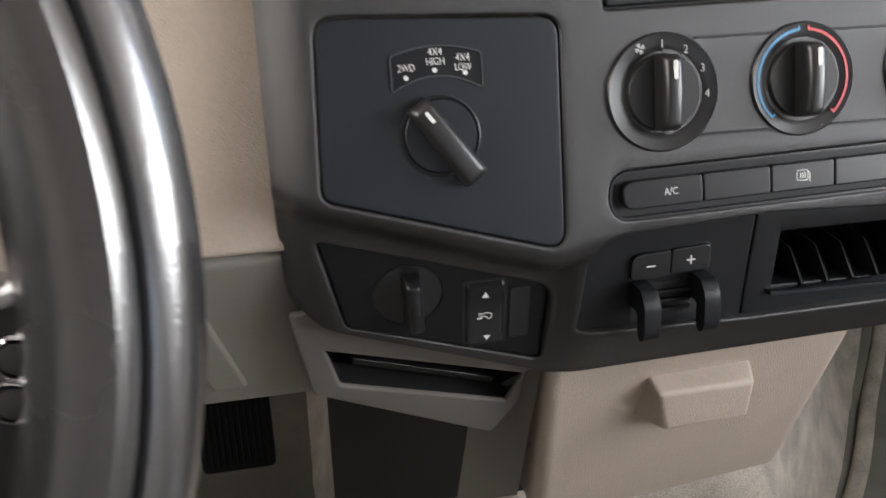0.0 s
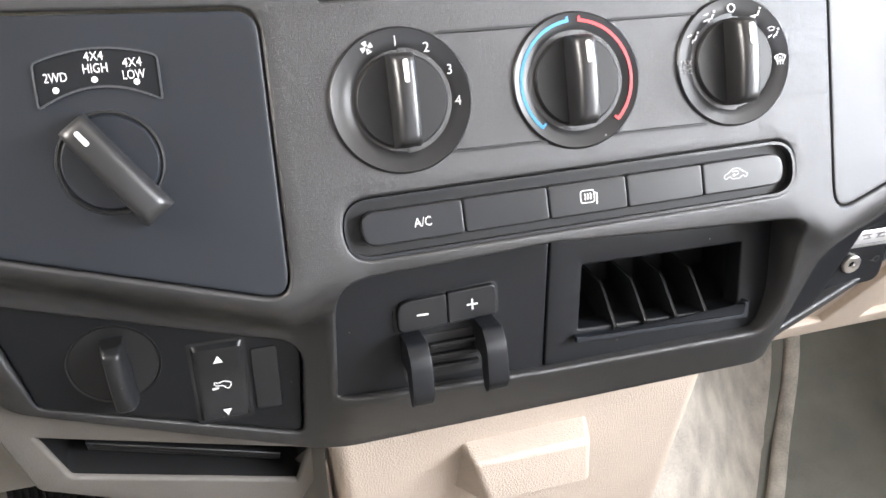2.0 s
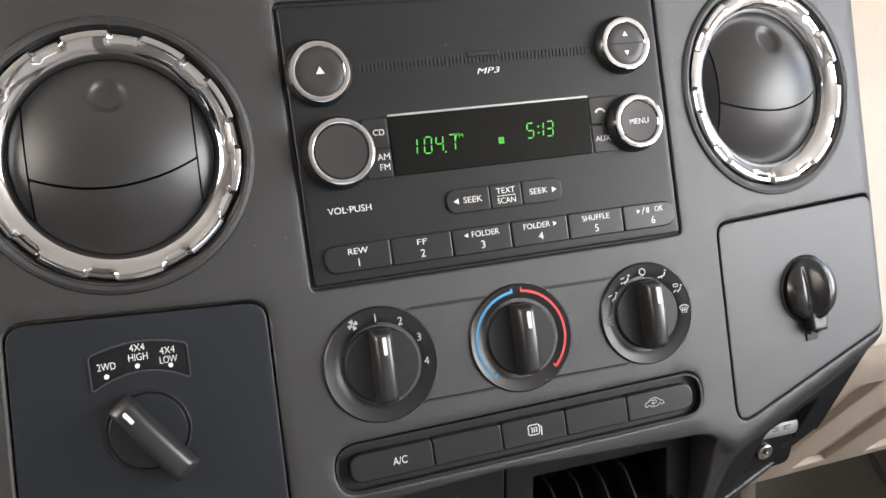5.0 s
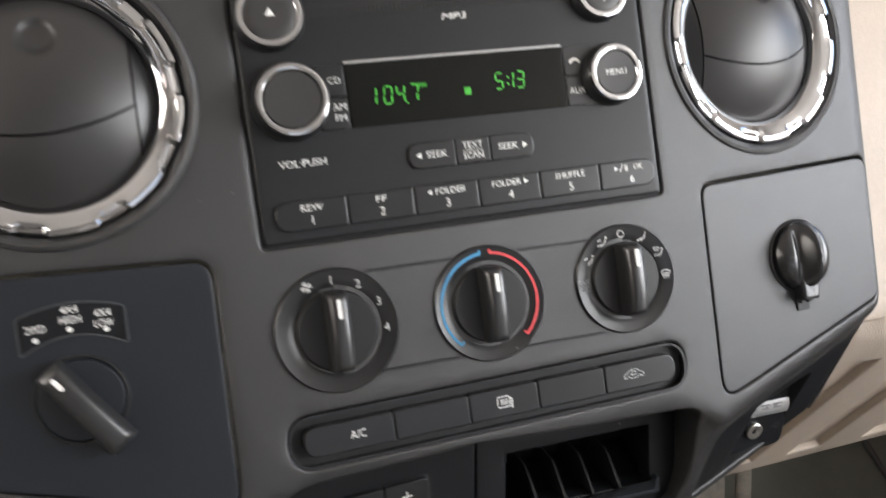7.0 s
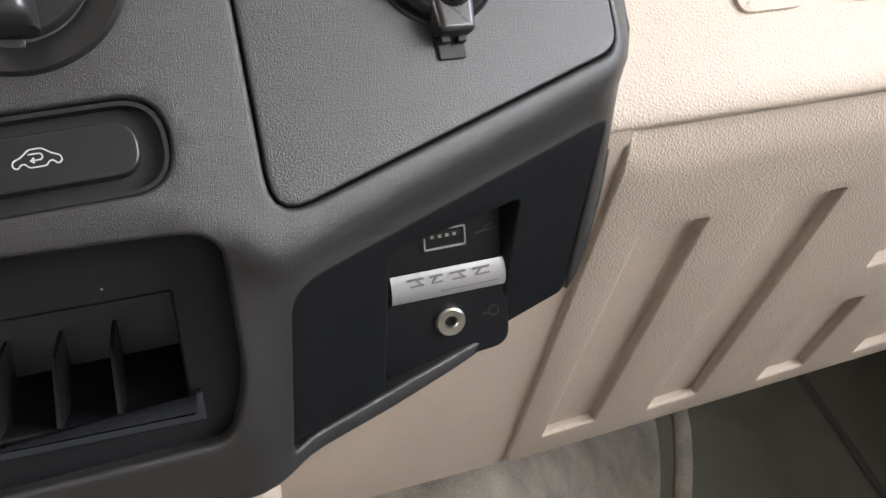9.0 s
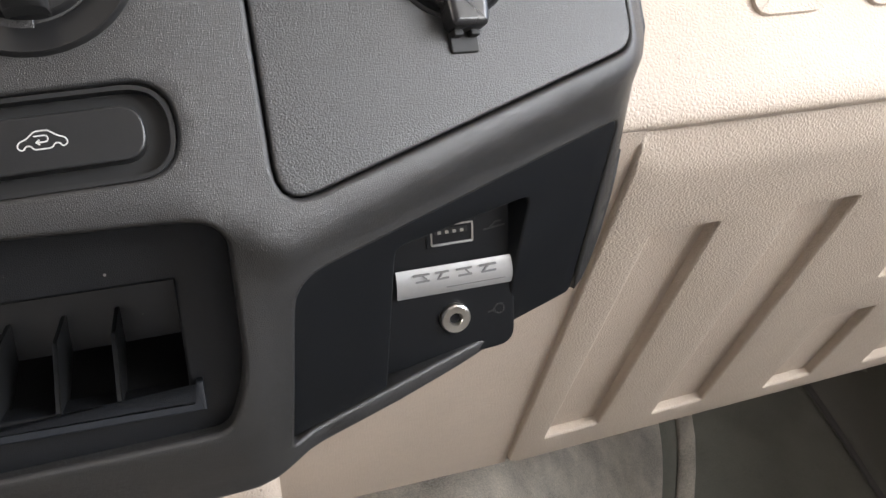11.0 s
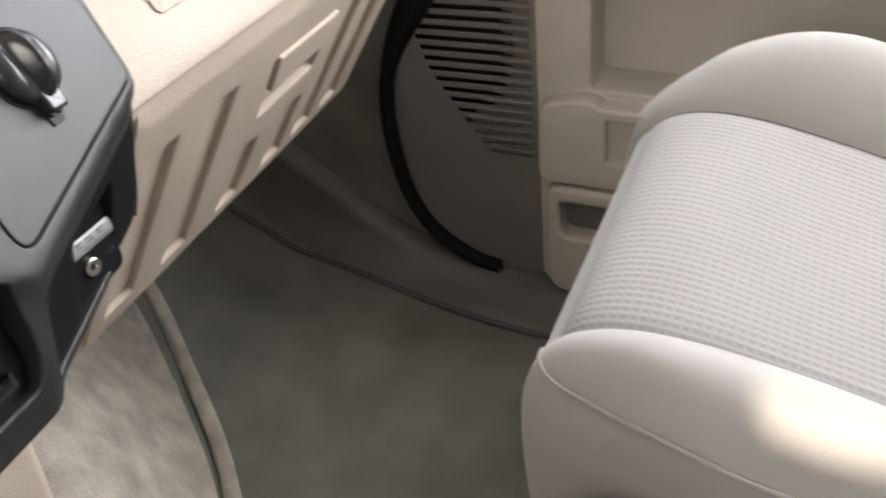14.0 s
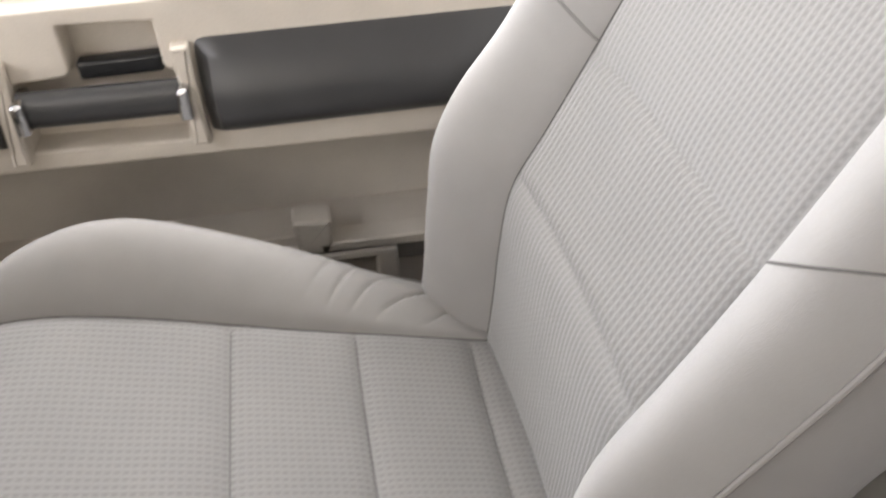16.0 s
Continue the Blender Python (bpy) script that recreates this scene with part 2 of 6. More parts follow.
def rrect(x0, y0, x1, y1, r, n=5):
    return rpoly([(x0, y0), (x1, y0), (x1, y1), (x0, y1)], r, n)


def circle(cx, cy, r, n=40):
    return [(cx + r * math.cos(2 * math.pi * i / n), cy + r * math.sin(2 * math.pi * i / n)) for i in range(n)]


def inset(poly, d):
    k, out = len(poly), []
    for i in range(k):
        a, p, b = Vector(poly[i - 1]), Vector(poly[i]), Vector(poly[(i + 1) % k])
        e1, e2 = (p - a), (b - p)
        n1, n2 = Vector((-e1.y, e1.x)), Vector((-e2.y, e2.x))
        n1 = n1.normalized() if n1.length > 1e-9 else n1
        n2 = n2.normalized() if n2.length > 1e-9 else n2
        n = n1 + n2
        n = n.normalized() / max(0.5, n.normalized().dot(n1)) if n.length > 1e-6 else n1
        out.append((p.x + n.x * d, p.y + n.y * d))
    return out


def plate(bm, poly, z0, z1, bev=0.0, seg=3, bottom=False, m=None):
    """An extruded polygon from z0 up to z1 with a rounded upper edge."""
    rings = [(0.0, z0), (0.0, z1 - bev)]
    if bev > 0:
        rings += [(bev * (1 - math.cos(math.pi / 2 * i / seg)), z1 - bev + bev * math.sin(math.pi / 2 * i / seg)) for i in range(1, seg + 1)]
    loops = []
    for d, z in rings:
        loops.append([bm.verts.new((x, y, z)) for x, y in (inset(poly, d) if d else poly)])
    k = len(poly)
    if bev > 0:
        mid = sum((v.co for v in loops[-1]), Vector()) / k
        loops.append([bm.verts.new(v.co.lerp(mid, 0.02)) for v in loops[-1]])
    for a, b in zip(loops, loops[1:]):
        for i in range(k):
            bm.faces.new((a[i], a[(i + 1) % k], b[(i + 1) % k], b[i]))
    bm.faces.new(loops[-1])
    if bottom:
        bm.faces.new(list(reversed(loops[0])))
    if m is not None:
        bmesh.ops.transform(bm, matrix=m, verts=[v for l in loops for v in l])
    return bm


def slab(poly, z0, z1, bev=0.0, seg=3, bottom=True, m=None):
    return plate(bmesh.new(), poly, z0, z1, bev, seg, bottom, m)


def lathe(profile, n=48, m=None, bm=None):
    bm = bm or bmesh.new()
    rings = []
    for r, z in profile:
        if r < 1e-6:
            rings.append([bm.verts.new((0, 0, z))])
        else:
            rings.append([bm.verts.new((r * math.cos(2 * math.pi * i / n), r * math.sin(2 * math.pi * i / n), z)) for i in range(n)])
    for a, b in zip(rings, rings[1:]):
        for i in range(n):
            j = (i + 1) % n
            if len(a) == 1 and len(b) == 1:
                continue
            if len(a) == 1:
                bm.faces.new((a[0], b[i], b[j]))
            elif len(b) == 1:
                bm.faces.new((a[i], a[j], b[0]))
            else:
                bm.faces.new((a[i], a[j], b[j], b[i]))
    if m is not None:
        bmesh.ops.transform(bm, matrix=m, verts=[v for l in rings for v in l])
    return bm


def sheet(fn, nu, nv, uv=None):
    """A surface from fn(i/nu, j/nv), with an optional uv function in metres."""
    bm = bmesh.new()
    g = [[bm.verts.new(fn(i / nu, j / nv)) for j in range(nv + 1)] for i in range(nu + 1)]
    lay = bm.loops.layers.uv.new("cloth") if uv else None
    for i in range(nu):
        for j in range(nv):
            f = bm.faces.new((g[i][j], g[i + 1][j], g[i + 1][j + 1], g[i][j + 1]))
            if lay:
                for lp, (a, b) in zip(f.loops, ((i, j), (i + 1, j), (i + 1, j + 1), (i, j + 1))):
                    lp[lay].uv = uv(a / nu, b / nv)
    return bm


def tube(pts, r, n=10, closed=False, bm=None, flat=1.0):
    """A round rod swept along points."""
    bm = bm or bmesh.new()
    P_ = [Vector(p) for p in pts]
    k, rings = len(P_), []
    ref = Vector((0.123, 0.345, 0.93)).normalized()
    for i, p in enumerate(P_):
        t = (P_[(i + 1) % k] - P_[i - 1]) if closed else (P_[min(i + 1, k - 1)] - P_[max(i - 1, 0)])
        t.normalize()
        a = t.cross(ref).normalized()
        b = t.cross(a)
        rr = r[i] if isinstance(r, (list, tuple)) else r
        rings.append([bm.verts.new(p + a * rr * math.cos(2 * math.pi * q / n) + b * rr * flat * math.sin(2 * math.pi * q / n)) for q in range(n)])
    for i in range(k if closed else k - 1):
        a, b = rings[i], rings[(i + 1) % k]
        for q in range(n):
            bm.faces.new((a[q], a[(q + 1) % n], b[(q + 1) % n], b[q]))
    if not closed:
        bm.faces.new(list(reversed(rings[0])))
        bm.faces.new(rings[-1])
    return bm


def spline(pts, n=8, closed=False):
    P_, out, k = [Vector(p) for p in pts], [], len(pts)
    for i in range(k if closed else k - 1):
        g = lambda q: P_[q % k] if closed else P_[max(0, min(k - 1, q))]
        a, b, c, d = g(i - 1), g(i), g(i + 1), g(i + 2)
        for j in range(n):
            t = j / n
            out.append(0.5 * (2 * b + (c - a) * t + (2 * a - 5 * b + 4 * c - d) * t * t + (3 * b - a - 3 * c + d) * t ** 3))
    if not closed:
        out.append(P_[-1])
    return out


def stroke(bm, pts, w, z0=0.0, h=0.00012, closed=False):
    """A flat printed line of width w along 2D points."""
    P_ = [Vector(p) for p in pts]
    k = len(P_)
    rows = []
    for i, p in enumerate(P_):
        t = (P_[(i + 1) % k] - P_[i - 1]) if closed else (P_[min(i + 1, k - 1)] - P_[max(i - 1, 0)])
        t = t.normalized() if t.length > 1e-9 else Vector((1, 0))
        n = Vector((-t.y, t.x)) * w / 2
        rows.append([bm.verts.new((p.x + s * n.x, p.y + s * n.y, z)) for s, z in ((1, z0), (1, z0 + h), (-1, z0 + h), (-1, z0))])
    for i in range(k if closed else k - 1):
        a, b = rows[i], rows[(i + 1) % k]
        for q in range(3):
            bm.faces.new((a[q], a[q + 1], b[q + 1], b[q]))
    return bm


def dot(bm, x, y, r, z0=0.0, h=0.00012, n=14):
    return plate(bm, circle(x, y, r, n), z0, z0 + h)


def words(text, size, x, y, z=0.0, align="CENTER", width=None, turn=0.0, shear=0.0):
    """Printed writing as a thin mesh, centred on (x, y) in its plane."""
    cu = bpy.data.curves.new("writing", "FONT")
    cu.body, cu.size, cu.align_x, cu.align_y, cu.extrude, cu.shear = text, size, align, "CENTER", 0.00008, shear
    cu.resolution_u, cu.offset = 3, -size * 0.004
    ob = bpy.data.objects.new("writing", cu)
    scene.collection.objects.link(ob)
    me = bpy.data.meshes.new_from_object(ob.evaluated_get(bpy.context.evaluated_depsgraph_get()))
    bpy.data.objects.remove(ob)
    bm = bmesh.new()
    bm.from_mesh(me)
    bpy.data.meshes.remove(me)
    xs = [v.co.x for v in bm.verts]
    k = width / (max(xs) - min(xs)) if width else 1.0
    bmesh.ops.transform(bm, matrix=pose(x, y, z, 0, 0, turn) @ Matrix.Diagonal((k, 1, 1, 1)), verts=bm.verts)
    return bm


def pierced(outline, holes, fn, step, normal, depth=0.012, lip=0.0012, rim=True):
    """A curved sheet over a 2D outline with holes, whose edges turn inwards; fn maps 2D to 3D, normal is the outward side."""
    pts, edges = [], []

    def add(loop):
        dense = []
        for i, p in enumerate(loop):
            q = loop[(i + 1) % len(loop)]
            L = math.dist(p, q)
            for j in range(max(1, int(L / step))):
                t = j / max(1, int(L / step))
                dense.append((p[0] + (q[0] - p[0]) * t, p[1] + (q[1] - p[1]) * t))
        s = len(pts)
        pts.extend(dense)
        edges.extend((s + i, s + (i + 1) % len(dense)) for i in range(len(dense)))
        return dense

    def inside(p, poly):
        c = False
        for i in range(len(poly)):
            (x1, y1), (x2, y2) = poly[i - 1], poly[i]
            if (y1 > p[1]) != (y2 > p[1]) and p[0] < (x2 - x1) * (p[1] - y1) / (y2 - y1) + x1:
                c = not c
        return c

    def near(p, poly):
        return any((p[0] - q[0]) ** 2 + (p[1] - q[1]) ** 2 < (step * 0.45) ** 2 for q in poly)

    loops = [add(outline)] + [add(h) for h in holes]
    xs, ys = [p[0] for p in outline], [p[1] for p in outline]
    nx, ny = int((max(xs) - min(xs)) / step), int((max(ys) - min(ys)) / step)
    for i in range(1, nx):
        for j in range(1, ny):
            p = (min(xs) + i * step, min(ys) + j * step)
            if inside(p, loops[0]) and not any(inside(p, h) for h in loops[1:]) and not any(near(p, l) for l in loops):
                pts.append(p)
    vs, es, fs, *_ = geometry.delaunay_2d_cdt([Vector(p) for p in pts], edges, [], 0, 1e-6)
    bm = bmesh.new()
    V_ = [bm.verts.new(fn(v.x, v.y)) for v in vs]
    for f in fs:
        c = sum((vs[i] for i in f), Vector((0, 0))) / len(f)
        if abs((vs[f[1]] - vs[f[0]]).cross(vs[f[2]] - vs[f[0]])) < 6e-8:
            continue
        if inside(c, loops[0]) and not any(inside(c, h) for h in loops[1:]):
            bm.faces.new([V_[i] for i in f])
    lone = [v for v in bm.verts if not v.link_faces]
    for v in lone:
        bm.verts.remove(v)
    if rim:
        nrm = Vector(normal).normalized()
        bound = [e for e in bm.edges if len(e.link_faces) == 1]
        ends = [(e.link_loops[0].vert, e.link_loops[0].link_loop_next.vert) for e in bound]
        centres = {}
        for e in bound:
            f = e.link_faces[0]
            mid = (e.verts[0].co + e.verts[1].co) / 2
            out = mid - f.calc_center_median()
            along = (e.verts[1].co - e.verts[0].co).normalized()
            out -= along * out.dot(along)
            out -= nrm * out.dot(nrm)
            out = out.normalized() if out.length > 1e-9 else out
            for v in e.verts:
                centres[v] = centres.get(v, Vector()) + out
        prev = {v: v for v in centres}
        for a, b in ((0.35, 0.08), (0.8, 0.45), (1.0, 1.0), (1.0, depth / lip)):
            cur = {}
            for v, o in centres.items():
                oo = o.normalized() if o.length > 1e-9 else o
                cur[v] = bm.verts.new(v.co + oo * lip * a - nrm * lip * b)
            for x, y in ends:
                bm.faces.new((prev[y], prev[x], cur[x], cur[y]))
            prev = cur
    return bm


def smooth_step(a, b, x):
    t = max(0.0, min(1.0, (x - a) / (b - a)))
    return t * t * (3 - 2 * t)


# ---- dashboard: planes of the centre stack ----
X0 = 0.277
FACE = axes((X0, 0.340, 1.036), (1, 0, 0), (0, 0.404, 1))        # upper face, leaning back
WING = axes((X0, 0.359, 1.036), (1, 0, 0), (0, 0.404, 1)) @ pose(0.128, 0, 0.0135, 0, 7.15, 0) @ pose(-0.128, 0, 0)    # the passenger's end of it, turned away


def face_axes(o, across, up):
    """The frame of a flat face through o, whose depth grows by across for each metre to the side and by up for each metre of height."""
    n, u = Vector((across, -1, up)), Vector((1, across, 0))
    return axes(o, u, n.cross(u))


def local(m, x, z):
    """A point of such a face, in its own measures, from its place across and its height."""
    a, b, c, d = m[0][0], m[0][1], m[2][0], m[2][1]
    p, q = x - m.translation.x, z - m.translation.z
    k = a * d - b * c
    return ((p * d - b * q) / k, (a * q - p * c) / k)


LEFT_FACE = face_axes((0.12, 0.3555, 0.955), 0.0, 0.05)           # lower switch module
MID_FACE = face_axes((0.277, 0.3466, 0.955), 0.02, 0.20)          # controller and cubby, set back in the bezel
PORT_FACE = face_axes((0.407, 0.3365, 0.991), 0.36, -0.34)        # media panel, turned away and under
BLOCK_FACE = face_axes((0.4665, 0.3795, 0.9495), 0.0, -0.05)      # port block that stands square in it


def fp(x, z):
    """A point of the upper face from its place across and its height."""
    return (x - X0, (z - 1.036) * 1.0785)


def lq(x, z):
    return local(LEFT_FACE, x, z)


def cp(x, z):
    return local(MID_FACE, x, z)


def up_(x, z):
    return local(PORT_FACE, x, z)


# where the upper face begins to turn under, and where the lower face begins
FOLD_TOP = [(0.0, 1.045), (0.0385, 1.0405), (0.150, 1.0095), (0.185, 1.021), (0.374, 1.021), (0.405, 1.0070), (0.5275, 1.0375), (0.56, 1.046)]
FOLD_FOOT = [(0.0, 1.026), (0.042, 1.0180), (0.154, 0.9755), (0.187, 1.0052), (0.379, 1.0070), (0.405, 0.9910), (0.5235, 1.0225), (0.56, 1.032)]


def along(line, x):
    for (x0, z0), (x1, z1) in zip(line, line[1:]):
        if x0 <= x <= x1:
            return z0 + (z1 - z0) * (x - x0) / (x1 - x0)
    return line[0][1] if x < line[0][0] else line[-1][1]


def soft(d, w):
    return (d + math.sqrt(d * d + w * w)) / 2


def stack_y(x, z):
    """The depth of the centre bezel's skin."""
    yu = 0.340 + 0.404 * (z - 1.036) + 0.137 * soft(x - 0.373, 0.012)
    left = 0.3534 + 0.05 * (z - 0.955) + 0.25 * soft(0.973 - 0.423 * (x - 0.044) - z, 0.012)
    mid = 0.336 + 0.40 * soft(0.945 - z, 0.020)
    port = 0.3365 + 0.36 * (x - 0.407) + 0.34 * (0.991 - z)
    yl = left + (mid - left) * smooth_step(0.150, 0.180, x)
    yl += (port - yl) * smooth_step(0.388, 0.412, x)
    top_, foot_ = along(FOLD_TOP, x), along(FOLD_FOOT, x)
    t = max(0.0, min(1.0, (top_ - z) / (top_ - foot_)))
    crisp = smooth_step(0.395, 0.420, x)                          # the ridge over the media panel is sharper
    y = yu + (yl - yu) * (smooth_step(0.0, 1.0, t) * (1 - crisp) + (1 - (1 - t) ** 2) * crisp)
    y += 0.012 * max(0.0, (0.040 - x) / 0.022) ** 2
    y += 0.012 * max(0.0, (x - 0.520) / 0.018) ** 2
    return y


def xz(m, pts):
    """Places across and heights of points given in a face's own measures."""
    return [((m @ Vector((u, v, 0))).x, (m @ Vector((u, v, 0))).z) for u, v in pts]


RADIO = (-0.1012, 0.0862, 0.1030, 0.2240)
RADIO_TURN = pose(0, 0.12, 0, 0, 0, 0.75) @ pose(0, -0.12, 0)
PILL_TURN = pose(0.0020, -0.0020, 0, 0, 0, 1.25)
L_PATCH = rpoly([(-0.2400, 0.0060), (-0.1230, -0.0288), (-0.1224, 0.0842), (-0.2365, 0.0887)], [0.006, 0.012, 0.010, 0.010])
R_PATCH = rpoly([(0.1280, -0.0325), (0.2512, 0.0062), (0.2506, 0.0892), (0.1280, 0.0836)], [0.013, 0.008, 0.008, 0.008])
PILL = rrect(-0.1023, -0.0126, 0.1035, 0.0122, 0.0120, 8)
L_MOD = rpoly([lq(0.0453, 0.9560), lq(0.1540, 0.9200), lq(0.1575, 0.9712), lq(0.0325, 1.0120)], [0.004, 0.006, 0.010, 0.006])
C_HOLE = rpoly([(0.1685, 0.9455), (0.2690, 0.9420), (0.3850, 0.9435), (0.3925, 0.9620), (0.3930, 1.0132), (0.2640, 1.0190), (0.1705, 1.0140)], [0.004, 0.0, 0.006, 0.010, 0.012, 0.0, 0.012])
U_PLATE = rpoly([up_(0.4021, 0.9276), up_(0.5178, 0.9448), up_(0.5265, 1.0169), up_(0.4075, 0.9902)], [0.003, 0.003, 0.006, 0.010])
VENT_L, VENT_R = (-0.1815, 0.1580), (0.1775, 0.1585)

dash = thing("dashboard", Matrix(), "beige grained plastic dashboard with charcoal centre stack bezel", "dashboard")
outline = rpoly([(0.0180, 0.9720), (0.0335, 0.9570), (0.0455, 0.9515), (0.1570, 0.9105), (0.1690, 0.9110), (0.3840, 0.9200), (0.4020, 0.9215),
                 (0.4410, 0.9268), (0.4680, 0.9322), (0.4937, 0.9405), (0.5191, 0.9450), (0.5265, 0.9631), (0.5340, 0.9837), (0.5400, 1.0022), (0.5440, 1.0250), (0.5450, 1.0500), (0.5440, 1.0950), (0.5390, 1.1500), (0.5340, 1.3000), (0.0200, 1.3000),
                 (0.0165, 1.1000), (0.0160, 1.0300), (0.0170, 0.9850)], 0.006, 3)
holes = [xz(m_, inset(p_, -0.0016)) for m_, p_ in ((FACE @ RADIO_TURN, rrect(*RADIO, 0.003)), (FACE @ PILL_TURN, PILL), (FACE, L_PATCH), (WING, R_PATCH), (LEFT_FACE, L_MOD), (PORT_FACE, U_PLATE))] + [
         C_HOLE, xz(FACE, circle(*VENT_L, 0.0590, 56)), xz(WING, circle(*VENT_R, 0.0590, 56))]
part("bezel_panel", pierced(outline, holes, lambda x, z: (x, stack_y(x, z), z), 0.0050, (0, -0.96, 0.2), 0.024, 0.0016), BEZEL, dash, "charcoal grained bezel with rounded cut-outs", sharp=60, tidy=False)


# ---- blank plate and transfer case dial ----
def grip_bar(length_up, length_down, w, h, flare=1.0):
    """A finger bar across a knob, rounded on top, in knob measures with y towards the pointer."""
    def fn(a, b):
        y = -length_down + (length_up + length_down) * a
        ang = math.pi * b
        end = 1 - 0.35 * max(0, (abs(a - 0.5) * 2 - 0.86) / 0.14) ** 2
        ww = w * (1 + (flare - 1) * (1 - a))
        return (-ww / 2 * math.copysign(abs(math.cos(ang)) ** 0.55, math.cos(ang)), y, h * (0.88 + 0.12 * math.sin(math.pi * a)) * end * abs(math.sin(ang)) ** 0.5)
    bm = sheet(fn, 26, 18)
    for a in (0.0, 1.0):
        bm.faces.new([bm.verts.new(fn(a, j / 18)) for j in range(19)])
    return bm


plate_l = thing("switch_plate", FACE, "smooth slate blue-black plate with a rotary switch, set in the bezel", "switch panel")
part("blank_plate", slab(inset(L_PATCH, 0.0009), -0.012, -0.0006, 0.0008), PATCH, plate_l)
DX, DV = fp(0.0950, 1.0660)
win = [(DX + 0.0213 * (1 - q / 7), DV + 0.0412 - 0.0040 * (1 - q / 7) ** 2) for q in range(15)] + [(DX - 0.0213 * (1 - q / 7), DV + 0.0276 - 0.0066 * (1 - q / 7) ** 2) for q in range(15)]
win = rpoly(win, [0.003 if q in (0, 14, 15, 29) else 0.0005 for q in range(30)], 3)
ringbm = bmesh.new()
stroke(ringbm, win, 0.0007, -0.0007, 0.0010, True)
part("window_rim", ringbm, RIM_GREY, plate_l, "grey moulded rim")
part("legend_window", slab(inset(win, 0.0005), -0.0010, -0.0003, 0.0001), BLACK_M, plate_l, "black legend window with white writing")
for text, ang, rad, two in (("2WD", 114, 0.0360, ""), ("4X4", 90.6, 0.0380, "HIGH"), ("4X4", 70.4, 0.0370, "LOW")):
    cx, cy = DX + rad * math.cos(radians(ang)) + (0.0005 if text == "2WD" else 0), DV + rad * math.sin(radians(ang))
    part("print", words(text, 0.0047, cx, cy + (0.0003 if two else -0.0012), -0.0002, width=0.0078 if text == "2WD" else 0.0066), WHITE, plate_l, "white " + text + " legend")
    if two:
        part("print", words(two, 0.0047, cx, cy - 0.0040, -0.0002, width=0.0083 if two == "HIGH" else 0.0077), WHITE, plate_l, "white " + two + " legend")
    dbm = bmesh.new()
    rd = {114: 0.0310, 90.6: 0.0302, 70.4: 0.0312}[ang]
    a2 = {114: 118, 90.6: 92, 70.4: 65}[ang]
    dot(dbm, DX + rd * math.cos(radians(a2)), DV + rd * math.sin(radians(a2)), 0.0011, -0.0004, 0.0008)
    part("print_dot", dbm, WHITE, plate_l)
dial = thing("transfer_case_dial", FACE @ pose(DX, DV, -0.0006), "black rotary four wheel drive dial turned towards 2WD", "dial")
part("dial_rim", lathe([(0.0192, 0.0), (0.0190, 0.0007), (0.0183, 0.0009), (0.0178, 0.0005), (0.0176, -0.002)]), BLACK, dial)
part("dial_disc", lathe([(0.0176, -0.001), (0.0174, 0.0004), (0.0166, 0.0012), (0.0, 0.0016)]), PATCH, dial)
gm = pose(0, 0, 0.0008, 0, 0, 36)
gb = grip_bar(0.0185, 0.0255, 0.0115, 0.0125, 1.12)
bmesh.ops.transform(gb, matrix=gm, verts=gb.verts)
grip = part("grip", gb, GRIP, dial)
mk = bmesh.new()
plate(mk, rrect(-0.0009, 0.0085, 0.0009, 0.0145, 0.0008), 0.0118, 0.0126)
bmesh.ops.transform(mk, matrix=gm, verts=mk.verts)
part("pointer_mark", mk, WHITE, grip)

# ---- passenger side plate with the covered power socket ----
plate_r = thing("blank_trim_plate", WING, "fine grained charcoal trim plate set flush in the bezel", "trim panel")
part("trim_plate", slab(inset(R_PATCH, 0.0009), -0.012, -0.0004, 0.0008), PATCH_R, plate_r)
SX, SV = 0.1902, 0.0380
sock = thing("power_socket", WING @ pose(SX, SV, -0.0004), "power socket closed by a ridged black rubber cap", "power outlet")
part("socket_rim", lathe([(0.0205, -0.001), (0.0205, 0.0006), (0.0198, 0.0014), (0.0188, 0.0010), (0.0186, -0.001)]), BLACK, sock)


def cap_fn(a, b):
    t = 2 * math.pi * a
    rr = 0.0187 * b
    x, y = rr * math.sin(t), rr * math.cos(t)
    h = 0.0035 + 0.0085 * math.sqrt(max(0, 1 - b * b)) * (1 - 0.15 * y / 0.0187)
    ridge = math.exp(-((x) / 0.0045) ** 2) * 0.0055 - math.exp(-((x + 0.0062) / 0.0030) ** 2) * 0.0040 - math.exp(-((x - 0.0066) / 0.0030) ** 2) * 0.0025
    return (x, y, h + ridge * (1 - b ** 4))


part("cap", sheet(cap_fn, 56, 16), KNOB, sock, "domed black cap with a raised finger rib")
lug = slab(rpoly([(-0.0058, -0.0245), (0.0058, -0.0245), (0.0070, -0.0120), (-0.0070, -0.0120)], 0.002), 0.001, 0.0085, 0.002)
part("cap_lip", lug, KNOB, sock)
hinge = slab(rrect(-0.0045, -0.0305, 0.0045, -0.0225, 0.0008), -0.001, 0.0012, 0.0004)
plate(hinge, rrect(-0.0042, -0.0262, -0.0012, -0.0235, 0.0005), 0.001, 0.004, 0.0004)
plate(hinge, rrect(0.0012, -0.0262, 0.0042, -0.0235, 0.0005), 0.001, 0.004, 0.0004)
part("hinge", hinge, DEEP, sock)


